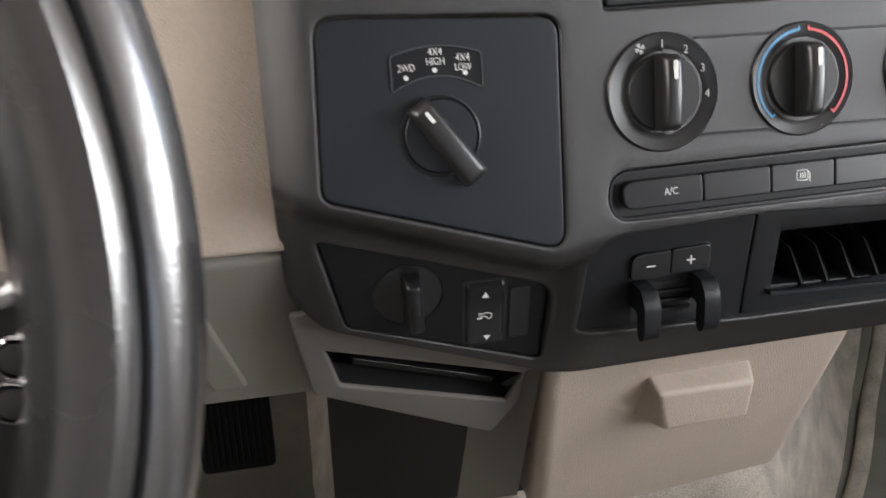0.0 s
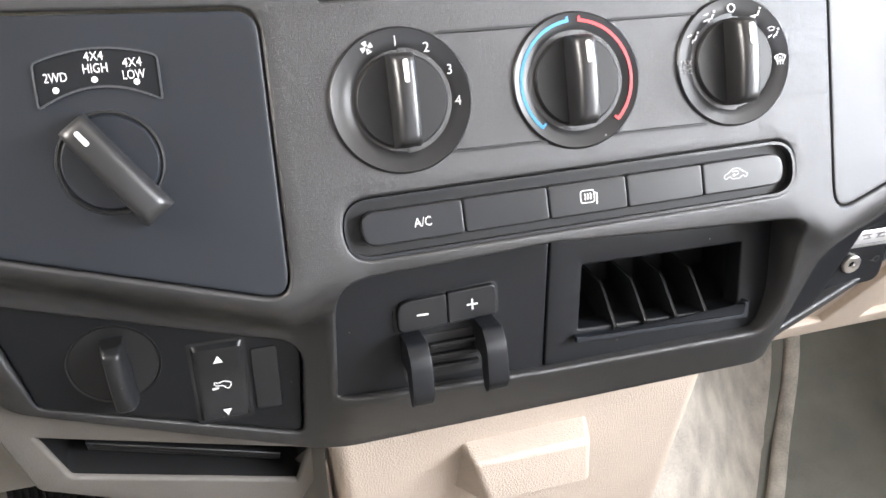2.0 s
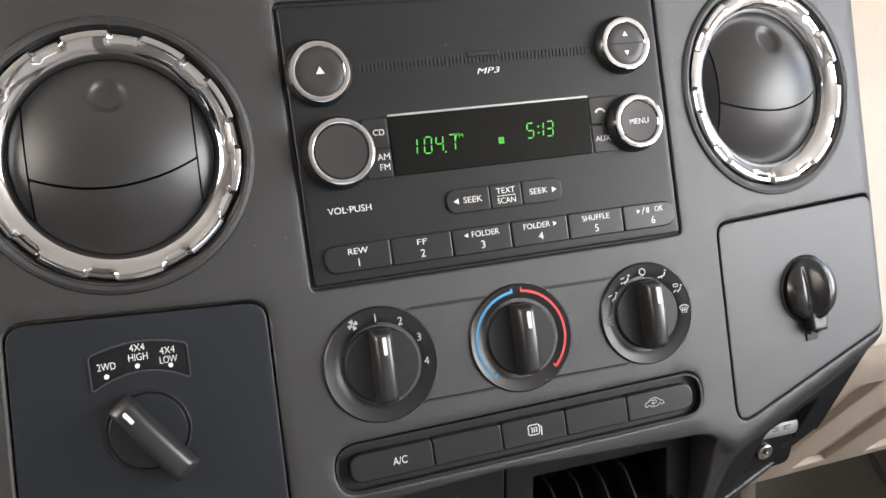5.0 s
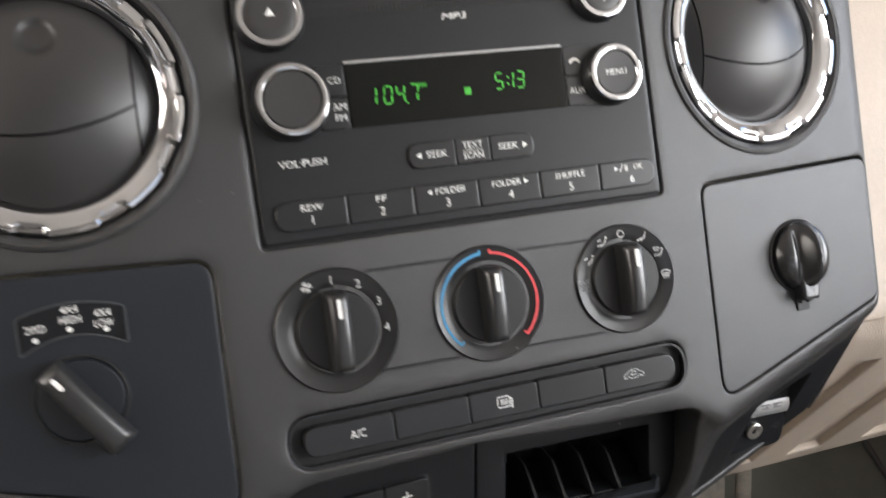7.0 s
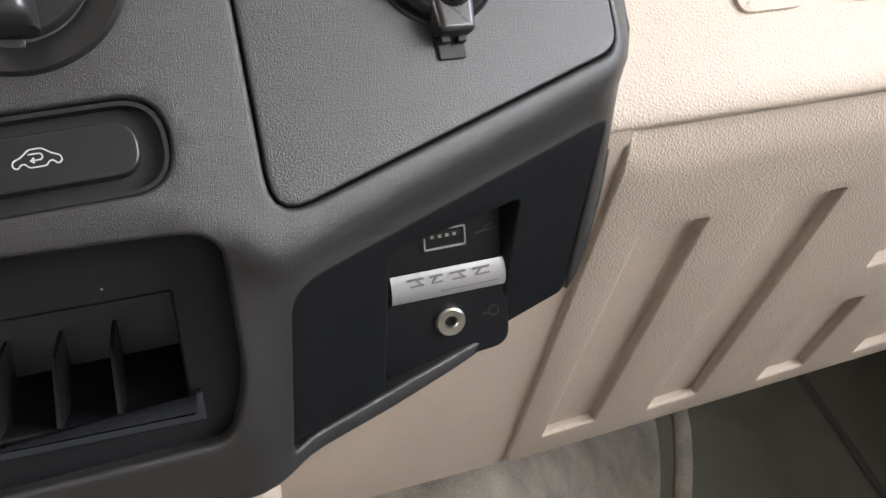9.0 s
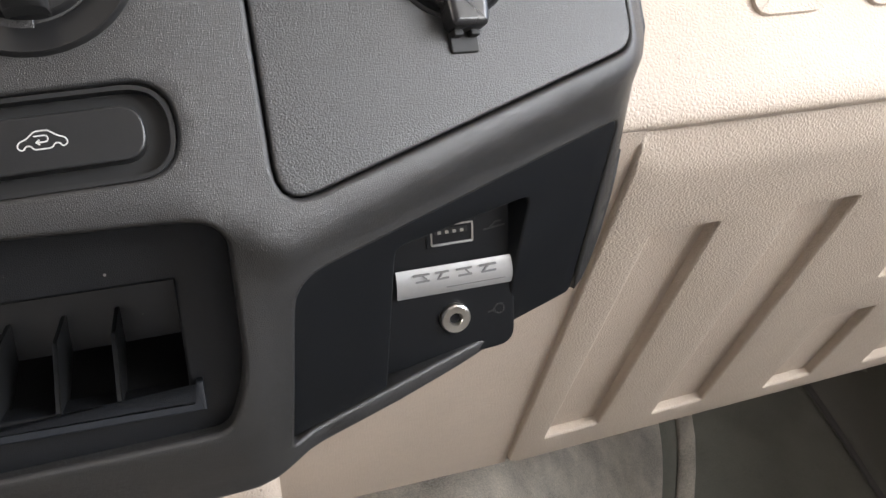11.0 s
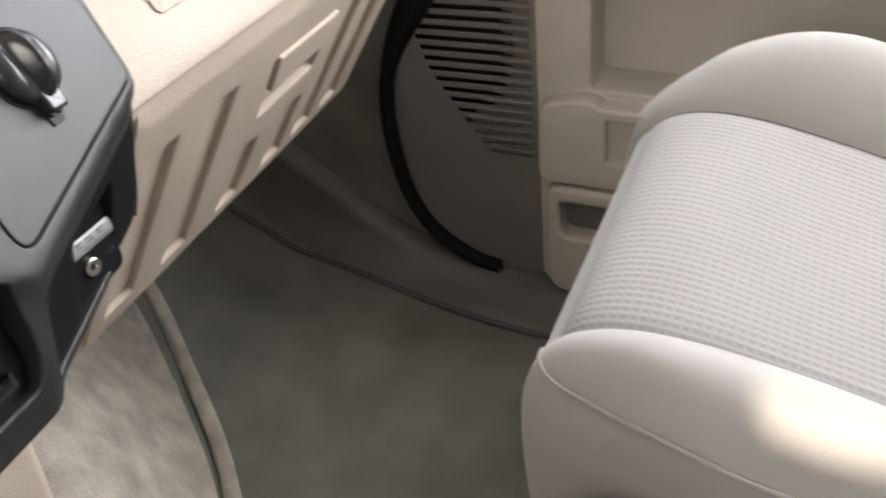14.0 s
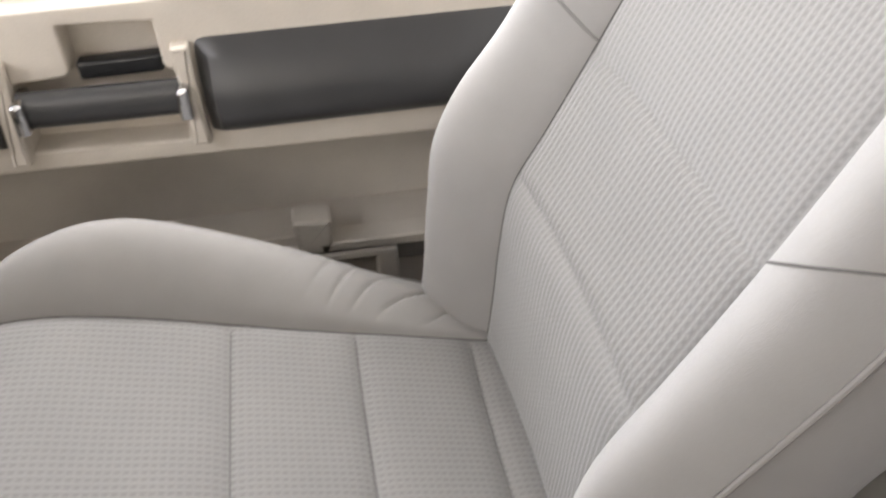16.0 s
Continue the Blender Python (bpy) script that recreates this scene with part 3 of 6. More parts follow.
# ---- climate controls ----
climate = thing("climate_control", FACE, "heater control with three black dials and five push buttons", "heater control")
part("climate_plate", slab(rrect(-0.0715, 0.0235, 0.0765, 0.0695, 0.002), -0.004, 0.0003, 0.0003), BEZEL, climate)
for v in (0.0229, 0.0701):
    for u0, u1 in ((-0.0545, -0.0125), (0.0190, 0.0612)):
        part("gap_line", stroke(bmesh.new(), [(u0, v), (u1, v)], 0.0010, -0.001, 0.0020), DEEP, climate)


SINK = -0.0018      # the dials sit a little down in their panel


def climate_dial(u, v, r):
    base = part("dial_ring", lathe([(r + 0.0012, -0.0035), (r + 0.0010, 0.0002), (r + 0.0002, 0.0006), (r - 0.0003, 0.0030), (r - 0.0009, 0.0036), (r - 0.0016, 0.0034), (0.0235, 0.0026), (0.0200, 0.0020), (0.0192, 0.0014), (0.0188, -0.001)], 64, pose(u, v, SINK)), RINGM, climate)
    knob = part("knob", lathe([(0.0187, 0.0), (0.0185, 0.0032), (0.0177, 0.0042), (0.0, 0.0046)], 56, pose(u, v, SINK)), DISC, climate)
    g = grip_bar(0.0178, 0.0180, 0.0104, 0.0150)
    bmesh.ops.transform(g, matrix=pose(u, v, 0.0022 + SINK), verts=g.verts)
    part("grip", g, DIALGRIP, knob)
    k = slab(rrect(u - 0.0009, v + 0.0062, u + 0.0009, v + 0.0148, 0.0007), 0.0160 + SINK, 0.0173 + SINK)
    part("pointer_mark", k, WHITE, knob)
    return base


FANC, TEMPC, MODEC = (-0.0718, 0.0449), (0.0024, 0.0465), (0.0757, 0.0484)
fan_ring = climate_dial(*FANC, 0.0288)
temp_ring = climate_dial(*TEMPC, 0.0282)
mode_ring = climate_dial(*MODEC, 0.0277)
ZR = 0.0032 + SINK
for text, ang in (("1", 91), ("2", 59), ("3", 27), ("4", -5)):
    part("print", words(text, 0.0056, FANC[0] + 0.0229 * math.cos(radians(ang)), FANC[1] + 0.0229 * math.sin(radians(ang)), ZR), SOFT_PRINT, fan_ring, "white fan speed number " + text)
fb = bmesh.new()
fx, fy = FANC[0] + 0.0243 * math.cos(radians(119)), FANC[1] + 0.0243 * math.sin(radians(119))
for q in range(4):
    a = 90 * q + 20
    stroke(fb, [(fx + rr * math.cos(radians(a + d)), fy + rr * math.sin(radians(a + d))) for rr, d in ((0.0005, 0), (0.0014, 18), (0.0023, 30), (0.0023, -18), (0.0014, -10), (0.0006, -10))], 0.0007, ZR)
part("fan_symbol", fb, SOFT_PRINT, fan_ring)
for name, mtl, a0, a1, endc in (("blue_arc", BLUE, 96, 227, 1), ("red_arc", RED, 84, -45, 1)):
    ab = bmesh.new()
    stroke(ab, arc(*TEMPC, 0.0243, a0, a1, 34), 0.0013, ZR)
    for a, r0_, r1_ in ((a0, 0.0238, 0.0260), (a1, 0.0222, 0.0248)):
        stroke(ab, [(TEMPC[0] + rr * math.cos(radians(a)), TEMPC[1] + rr * math.sin(radians(a))) for rr in (r0_, r1_)], 0.0010, ZR + 0.00004)
    part(name, ab, mtl, temp_ring)
db_ = bmesh.new()
dot(db_, TEMPC[0] + 0.011, TEMPC[1] - 0.0235, 0.0005, ZR)
part("print_dot", db_, GREY_PRINT, temp_ring)


def triangle(b, x, y, s, ang, z):
    plate(b, [(x + s * math.cos(radians(ang + q)), y + s * math.sin(radians(ang + q))) for q in (0, 120, 240)], z, z + 0.00014)
    return b


def mode_symbol(ang, kind):
    cx, cy = MODEC[0] + 0.0226 * math.cos(radians(ang)), MODEC[1] + 0.0226 * math.sin(radians(ang))
    b = bmesh.new()

    def person(x, y, k):
        dot(b, x + 0.0016 * k, y + 0.0021 * k, 0.0006 * k, ZR)
        stroke(b, [(x + 0.0012 * k, y + 0.0010 * k), (x + 0.0004 * k, y - 0.0008 * k), (x - 0.0008 * k, y - 0.0010 * k), (x - 0.0012 * k, y - 0.0022 * k)], 0.0007 * k, ZR)

    def arrow(x, y, k, ang):
        c, s_ = math.cos(radians(ang)), math.sin(radians(ang))
        stroke(b, [(x - c * 0.0012 * k, y - s_ * 0.0012 * k), (x + c * 0.0004 * k, y + s_ * 0.0004 * k)], 0.0005 * k, ZR)
        triangle(b, x + c * 0.0007 * k, y + s_ * 0.0007 * k, 0.0006 * k, ang, ZR)

    if kind == "off":
        stroke(b, circle(cx, cy, 0.0017, 18), 0.0005, ZR, closed=True)
    elif kind == "screen":
        stroke(b, arc(cx, cy - 0.0026, 0.0044, 52, 128, 8) + [(cx - 0.0018, cy - 0.0010), (cx + 0.0018, cy - 0.0010)], 0.0005, ZR, closed=True)
        for d in (-0.0012, 0.0, 0.0012):
            stroke(b, [(cx + d, cy - 0.0026), (cx + d * 1.2, cy - 0.0012), (cx + d * 0.8, cy), (cx + d * 1.1, cy + 0.0010)], 0.0004, ZR)
    elif kind == "mix":
        stroke(b, arc(cx - 0.0008, cy - 0.0006, 0.0028, 55, 125, 6) + [(cx - 0.0018, cy + 0.0006), (cx + 0.0002, cy + 0.0006)], 0.0004, ZR, closed=True)
        person(cx + 0.0012, cy - 0.0008, 0.85)
        arrow(cx - 0.0016, cy - 0.0018, 0.9, 210)
    else:
        person(cx + 0.0010, cy, 1.0)
        if kind != "feet":
            arrow(cx - 0.0012, cy + 0.0010, 1.0, 20)
        if kind != "face":
            arrow(cx - 0.0014, cy - 0.0014, 1.0, 200)
    part("air_symbol", b, SOFT_PRINT, mode_ring)


for ang, kind in ((91, "off"), (61, "feet"), (30, "mix"), (-1, "screen"), (120, "both"), (150, "face")):
    mode_symbol(ang, kind)
part("print", words("MAX", 0.0034, MODEC[0] - 0.0238, MODEC[1] + 0.0010, ZR), GREY_PRINT, mode_ring, "pale MAX A/C legend")
part("print", words("A/C", 0.0034, MODEC[0] - 0.0232, MODEC[1] - 0.0024, ZR), GREY_PRINT, mode_ring)

tray = bmesh.new()
plate(tray, inset(PILL, -0.0004), -0.012, -0.0050)
part("button_tray", tray, DEEP, climate).matrix_local = PILL_TURN
lipb = bmesh.new()
stroke(lipb, inset(PILL, 0.0008), 0.0012, -0.0050, 0.0044, True)
part("tray_lip", lipb, BLACK, climate).matrix_local = PILL_TURN
cuts = [-0.0955, -0.0530, -0.0160, 0.0198, 0.0560, 0.0965]
for i in range(5):
    a, b = cuts[i] + 0.0002, cuts[i + 1] - 0.0002
    r0, r1 = (0.0066 if i == 0 else 0.0018), (0.0066 if i == 4 else 0.0018)
    pl = rpoly([(a, -0.0072), (b, -0.0072), (b, 0.0068), (a, 0.0068)], [r0, r1, r1, r0], 6)
    btn = part("push_button", slab(pl, -0.0060, 0.0006, 0.0008, 4), BLACK, climate)
    btn.matrix_local = PILL_TURN
    if i == 0:
        part("print", words("A/C", 0.0054, (a + b) / 2 + 0.004, -0.0002, 0.0007, width=0.0072), WHITE, btn, "white A/C legend")
    if i == 2:
        ib = bmesh.new()
        cx, cy = (a + b) / 2, 0.0002
        stroke(ib, rrect(cx - 0.0036, cy - 0.0026, cx + 0.0026, cy + 0.0026, 0.0012, 3), 0.0004, 0.0006, closed=True)
        stroke(ib, [(cx + 0.0026, cy + 0.0016), (cx + 0.0038, cy + 0.0010), (cx + 0.0036, cy - 0.0036)], 0.0005, 0.0006)
        for d in (-0.0018, -0.0005, 0.0008):
            stroke(ib, [(cx + d, cy - 0.0014), (cx + d + 0.0005, cy), (cx + d, cy + 0.0014)], 0.0005, 0.0006)
        part("defrost_symbol", ib, WHITE, btn)
    if i == 4:
        ib = bmesh.new()
        cx, cy = (a + b) / 2 - 0.004, 0.0
        body_line = [(-58, -10), (-55, 4), (-36, 11), (-15, 28), (15, 28), (36, 12), (54, 5), (58, -9), (46, -17), (38, -6), (28, -6), (20, -17), (-20, -17), (-28, -6), (-38, -6), (-46, -17)]
        stroke(ib, rpoly([(cx + x * 1e-4, cy + y * 1e-4) for x, y in reversed(body_line)], 0.0006, 3), 0.00032, 0.0006, closed=True)
        stroke(ib, [(cx - 0.0018, cy + 0.0016)] + arc(cx + 0.0006, cy + 0.0008, 0.0008, 90, -90, 8) + [(cx - 0.0010, cy)], 0.00032, 0.0006)
        stroke(ib, [(cx - 0.0006, cy + 0.0006), (cx - 0.0014, cy), (cx - 0.0006, cy - 0.0006)], 0.0005, 0.0006)
        part("recirculation_symbol", ib, SOFT_PRINT, btn)


# ---- radio ----
radio = thing("car_radio", FACE @ RADIO_TURN, "black car radio with chrome-ringed knobs and a green lit display", "radio")
part("faceplate", slab(rrect(RADIO[0] + 0.0016, RADIO[1] + 0.0016, RADIO[2] - 0.0016, RADIO[3] - 0.0016, 0.002), -0.016, 0.0, 0.0012), RADIO_FACE, radio)
edge = bmesh.new()
stroke(edge, rrect(RADIO[0] + 0.0005, RADIO[1] + 0.0005, RADIO[2] - 0.0005, RADIO[3] - 0.0005, 0.003), 0.0020, -0.010, 0.007, True)
part("surround_gap", edge, DEEP, radio)


def radio_knob(name, u, v, r, h, label=""):
    k = part(name, lathe([(r + 0.0026, 0.0), (r + 0.0024, h * 0.5), (r * 0.985 + 0.0008, h * 0.9)], 56, pose(u, v, 0)), BLACK, radio, label)
    part("chrome_ring", lathe([(r + 0.0012, h * 0.86), (r + 0.0008, h * 1.02), (r - 0.0004, h * 1.06), (r - 0.0016, h * 1.02), (r - 0.0020, h * 0.94)], 56, pose(u, v, 0)), CHROME, k, "polished chrome ring")
    part("knob_cap", lathe([(r - 0.0019, h * 0.90), (r - 0.0026, h * 0.97), (r * 0.5, h * 0.95), (0.0, h * 0.93)], 48, pose(u, v, 0)), VANE, k)
    return k


radio_knob("volume_knob", -0.0795, 0.1504, 0.0150, 0.010, "round volume knob")
mk_ = radio_knob("menu_knob", 0.0805, 0.1498, 0.0130, 0.008, "round menu knob")
ek = radio_knob("eject_knob", -0.0838, 0.1895, 0.0136, 0.006, "round eject button")
uk = radio_knob("tuning_knob", 0.0795, 0.1915, 0.0128, 0.006, "round up and down button")
part("print", words("MENU", 0.0042, 0.0805, 0.1498, 0.0078), WHITE, mk_, "white MENU legend")


part("eject_symbol", triangle(bmesh.new(), -0.0838, 0.1895, 0.0024, 90, 0.0058), WHITE, ek)
part("arrow_symbol", triangle(bmesh.new(), 0.0795, 0.1962, 0.0016, 90, 0.0059), WHITE, uk)
part("arrow_symbol", triangle(bmesh.new(), 0.0795, 0.1868, 0.0016, 270, 0.0059), WHITE, uk)
sb = bmesh.new()
stroke(sb, [(0.0795 - 0.0112, 0.1915), (0.0795 + 0.0112, 0.1915)], 0.0008, 0.0057, 0.0002)
part("split_line", sb, DEEP, uk)
slot = slab(rrect(-0.0680, 0.1880, 0.0690, 0.1935, 0.0008), -0.004, 0.0003)
slot_o = part("disc_slot", slot, DEEP, radio, "dark disc slot with bristles")
bars = bmesh.new()
for i in range(66):
    x = -0.0660 + i * 0.00203
    plate(bars, rrect(x, 0.1885, x + 0.0010, 0.1928, 0.0002, 1), 0.0002, 0.0007)
part("slot_bristle", bars, DEEP, slot_o)
part("slot_notch", slab(rrect(-0.0075, 0.1918, 0.0095, 0.1945, 0.0008), 0.0, 0.0012, 0.0004), BLACK, slot_o)
part("print", words("MP3", 0.0042, 0.0025, 0.1842, 0.0001, width=0.0125, shear=0.25), WHITE, radio, "white MP3 legend")
part("print", words("VOL\u00b7PUSH", 0.0046, -0.0775, 0.1228, 0.0001, width=0.0215), WHITE, radio, "white VOL PUSH legend")
disp = part("display_window", slab(rrect(-0.0532, 0.1362, 0.0556, 0.1656, 0.0010), -0.002, 0.0007, 0.0003), GLASSY, radio, "glossy black display window")
trimb = bmesh.new()
stroke(trimb, [(-0.0532, 0.1662), (0.0556, 0.1662)], 0.0010, 0.0, 0.0012)
part("display_trim", trimb, SILVER, disp)
SEG = {"0": "abcdef", "1": "bc", "4": "fgbc", "7": "abc", "5": "afgcd", "3": "abgcd"}


def digit(b, ch, x, y, w, h, t):
    pts = {"a": ((0, h), (w, h)), "g": ((0, h / 2), (w, h / 2)), "d": ((0, 0), (w, 0)), "f": ((0, h / 2), (0, h)), "e": ((0, 0), (0, h / 2)), "b": ((w, h / 2), (w, h)), "c": ((w, 0), (w, h / 2))}
    for s in SEG[ch]:
        (x0, y0), (x1, y1) = pts[s]
        k = 0.12
        a = (x0 + (x1 - x0) * k, y0 + (y1 - y0) * k)
        c = (x1 + (x0 - x1) * k, y1 + (y0 - y1) * k)
        stroke(b, [(x + a[0] + a[1] * 0.10, y + a[1]), (x + c[0] + c[1] * 0.10, y + c[1])], t, 0.0008, 0.00008)


for ch, x, y, h_ in (("1", -0.0440, 0.1458, 0.0080), ("0", -0.0365, 0.1458, 0.0080), ("4", -0.0305, 0.1458, 0.0080), ("7", -0.0240, 0.1458, 0.0080), ("5", 0.0190, 0.1478, 0.0076), ("1", 0.0245, 0.1478, 0.0076), ("3", 0.0300, 0.1478, 0.0076)):
    seg = bmesh.new()
    digit(seg, ch, x, y, 0.0036, h_, 0.0007)
    part("lit_digit", seg, GREEN, disp, "green lit digit " + ch)
for x, y in ((-0.0255, 0.1456), (0.0256, 0.1500), (0.0259, 0.1532)):
    part("lit_dot", dot(bmesh.new(), x, y, 0.0005, 0.0008), GREEN, disp)
seg = bmesh.new()
for q in range(4):
    stroke(seg, [(0.0035 + q * 0.0008, 0.1465), (0.0035 + q * 0.0008, 0.1500)], 0.0006, 0.0008, 0.00008)
part("lit_block", seg, GREEN, disp)
part("print", words("FM", 0.0034, -0.0174, 0.1528, 0.0009), GREEN, disp, "small green FM sign")
for nm, x0, x1, y0, y1, txt in (("CD", -0.0668, -0.0538, 0.1512, 0.1655, "CD"), ("AM", -0.0668, -0.0538, 0.1362, 0.1506, "AM\nFM"), ("phone", 0.0562, 0.0760, 0.1512, 0.1655, ""), ("AUX", 0.0562, 0.0760, 0.1362, 0.1506, "AUX")):
    bt = part("push_button", slab(rrect(x0, y0, x1, y1, 0.0012), -0.002, 0.0010, 0.0005), BLACK, radio)
    cx = (x0 + x1) / 2 + (0.0018 if x0 < 0 else -0.0042)
    if txt == "AM\nFM":
        part("print", words("AM", 0.0046, cx + 0.001, 0.1462, 0.0011), WHITE, bt, "white AM FM legend")
        part("print", words("FM", 0.0046, cx + 0.001, 0.1412, 0.0011), WHITE, bt)
    elif txt:
        part("print", words(txt, 0.0042, cx, (y0 + y1) / 2, 0.0011), WHITE, bt, "white " + txt + " legend")
    else:
        pb = bmesh.new()
        stroke(pb, arc(cx, 0.1562, 0.0028, 20, 160, 8), 0.0012, 0.0011)
        part("phone_symbol", pb, WHITE, bt)
sk = [(-0.0288, -0.0058, "SEEK", -1), (-0.0054, 0.0116, "TEXT", 0), (0.0120, 0.0345, "SEEK", 1)]
for a, b, txt, side in sk:
    r = [0.0058 if side < 0 else 0.0013, 0.0058 if side > 0 else 0.0013, 0.0058 if side > 0 else 0.0013, 0.0058 if side < 0 else 0.0013]
    bt = part("push_button", slab(rpoly([(a, 0.1140), (b, 0.1140), (b, 0.1262), (a, 0.1262)], r, 6), -0.002, 0.0016, 0.0006), BLACK, radio)
    cx = (a + b) / 2
    if side:
        part("print", words(txt, 0.0044, cx - side * 0.0022, 0.1201, 0.0017, width=0.0100), WHITE, bt, "white SEEK legend with an arrow")
        part("arrow_symbol", triangle(bmesh.new(), cx + side * 0.0062, 0.1201, 0.0017, 0 if side > 0 else 180, 0.0017), WHITE, bt)
    else:
        part("print", words("TEXT", 0.0042, cx, 0.1226, 0.0017, width=0.0100), WHITE, bt, "white TEXT SCAN legend")
        part("print", words("SCAN", 0.0042, cx, 0.1175, 0.0017, width=0.0100), WHITE, bt)
        lb = bmesh.new()
        stroke(lb, [(cx - 0.005, 0.1201), (cx + 0.005, 0.1201)], 0.0003, 0.0016)
        part("print_line", lb, WHITE, bt)
pc = [-0.0935, -0.0604, -0.0287, 0.0033, 0.0351, 0.0673, 0.0985]
for i, txt in enumerate(("REW", "FF", "FOLDER", "FOLDER", "SHUFFLE", "OK")):
    a, b = pc[i] + 0.0003, pc[i + 1] - 0.0003
    r0, r1 = (0.0064 if i == 0 else 0.0014), (0.0064 if i == 5 else 0.0014)
    bt = part("preset_button", slab(rpoly([(a, 0.0928), (b, 0.0928), (b, 0.1062), (a, 0.1062)], [r0, r1, r1, r0], 6), -0.002, 0.0020, 0.0007), BLACK, radio)
    cx = (a + b) / 2
    w = {"REW": 0.0098, "FF": 0.0050, "FOLDER": 0.0148, "SHUFFLE": 0.0158, "OK": 0.0050}[txt]
    off = {2: 0.0018, 3: -0.0018, 5: 0.0060}.get(i, 0.0)
    part("print", words(txt, 0.0042, cx + off, 0.1025, 0.0021, width=w), WHITE, bt, "white " + txt + " legend")
    part("print", words(str(i + 1), 0.0056, cx + (0.002 if i == 5 else 0), 0.0968, 0.0021), WHITE, bt, "white number " + str(i + 1))
    if i in (2, 3):
        part("arrow_symbol", triangle(bmesh.new(), cx + (-0.0082 if i == 2 else 0.0082), 0.1025, 0.0014, 180 if i == 2 else 0, 0.0021), WHITE, bt)
    if i == 5:
        sy = triangle(bmesh.new(), cx - 0.0065, 0.1025, 0.0014, 0, 0.0021)
        stroke(sy, [(cx - 0.0042, 0.1006), (cx - 0.0026, 0.1044)], 0.0004, 0.0021)
        for d in (0.0, 0.0010):
            stroke(sy, [(cx - 0.0012 + d, 0.1010), (cx - 0.0012 + d, 0.1040)], 0.0005, 0.0021)
        part("play_pause_symbol", sy, WHITE, bt)


# ---- air vents ----
def air_vent(m, label):
    v = thing("air_vent", m, label, "air vent", "air vents of the centre stack")
    part("vent_housing", lathe([(0.0592, 0.0004), (0.0590, -0.0010), (0.0565, -0.0030), (0.0545, -0.0300), (0.0, -0.0320)], 64), DEEP, v)
    bm = bmesh.new()
    n = 160
    rows = []
    for i in range(n):
        a = 2 * math.pi * i / n
        low = 0.0022 if (i % 16) < 6 else 0.0
        prof = [(0.0566 - low * 0.4, -0.0050), (0.0566 - low * 0.4, 0.0006 - low), (0.0560 - low * 0.3, 0.0014 - low), (0.0548, 0.0018 - low), (0.0534, 0.0018 - low), (0.0524, 0.0012 - 0.5 * low), (0.0508, 0.0006 - 0.1 * low), (0.0488, -0.0002), (0.0468, -0.0014), (0.0452, -0.0030), (0.0444, -0.0050), (0.0444, -0.0085)]
        rows.append([bm.verts.new((r * math.cos(a), r * math.sin(a), z)) for r, z in prof])
    for i in range(n):
        p, q = rows[i], rows[(i + 1) % n]
        for j in range(len(p) - 1):
            bm.faces.new((p[j], q[j], q[j + 1], p[j + 1]))
    part("chrome_ring", bm, CHROME, v, "polished chrome ring with notched rim", sharp=25)
    part("vent_surround", lathe([(0.0632, -0.0006), (0.0622, 0.0012), (0.0606, 0.0018), (0.0588, 0.0010), (0.0576, -0.0020)], 72), BEZEL, v)
    R_ = 0.075

    def ball(x, y):
        d2 = x * x + y * y
        z = math.sqrt(max(0, R_ * R_ - d2)) - R_ + 0.0015
        dd = math.hypot(x - 0.001, y - 0.0265)
        z -= 0.0034 * smooth_step(0.0088, 0.0062, dd) * (1 - 0.55 * min(1, dd / 0.0088) ** 2)
        return z + 0.0065

    def curve_y(x):
        return -0.0140 + 0.0085 * (x / 0.035) ** 2 + 0.04 * x

    def flap(name, x0, x1, lo, hi, nx, ny):
        def fn(a, b):
            x = x0 + (x1 - x0) * a
            edge_ = math.sqrt(max(0, 0.0442 ** 2 - x * x))
            y0 = -edge_ if lo is None else lo(x)
            y1 = edge_ if hi is None else hi(x)
            y = y0 + (y1 - y0) * b
            z = ball(x, y)
            return (x, y, z)
        part(name, sheet(fn, nx, ny), VANE if name != "side_vane" else BLACK, v, sharp=80)

    flap("upper_vane", -0.0358, 0.0358, curve_y, None, 44, 48)
    flap("lower_vane", -0.0358, 0.0358, None, lambda x: curve_y(x) - 0.0011, 40, 16)
    flap("side_vane", -0.0441, -0.0366, None, None, 6, 16)
    flap("side_vane", 0.0366, 0.0441, None, None, 6, 16)
    return v


air_vent(FACE @ pose(*VENT_L, 0.0), "round chrome-ringed air vent with closed dark vanes")
air_vent(WING @ pose(*VENT_R, 0.0), "round chrome-ringed air vent beside beige dashboard roll")


# ---- lower left module: lamp dial and pedal switch ----
low_l = thing("switch_module", LEFT_FACE, "black lower switch module with a dial and a rocker", "switch panel")
part("module_face", slab(inset(L_MOD, 0.0008), -0.014, -0.0016, 0.0008), BLACK_M, low_l)
cx, cy = lq(0.0787, 0.9733)
lamp_dial = thing("rotary_switch", LEFT_FACE @ pose(cx, cy, -0.0016), "black rotary switch with a tapered grip", "switch")
part("switch_rim", lathe([(0.0192, 0.0), (0.0190, 0.0006), (0.0184, 0.0002), (0.0182, -0.002)], 48), DEEP, lamp_dial)
part("switch_disc", lathe([(0.0182, -0.001), (0.0178, 0.0003), (0.0, 0.0006)], 48), BLACK, lamp_dial)
g = grip_bar(0.0130, 0.0180, 0.0088, 0.0150, 1.05)
bmesh.ops.transform(g, matrix=pose(0.002, 0, 0.0, 0, 0, 3), verts=g.verts)
part("grip", g, BLACK, lamp_dial)
rk = thing("pedal_rocker", LEFT_FACE, "black pedal adjustment rocker with white arrows and pedal symbol", "switch")
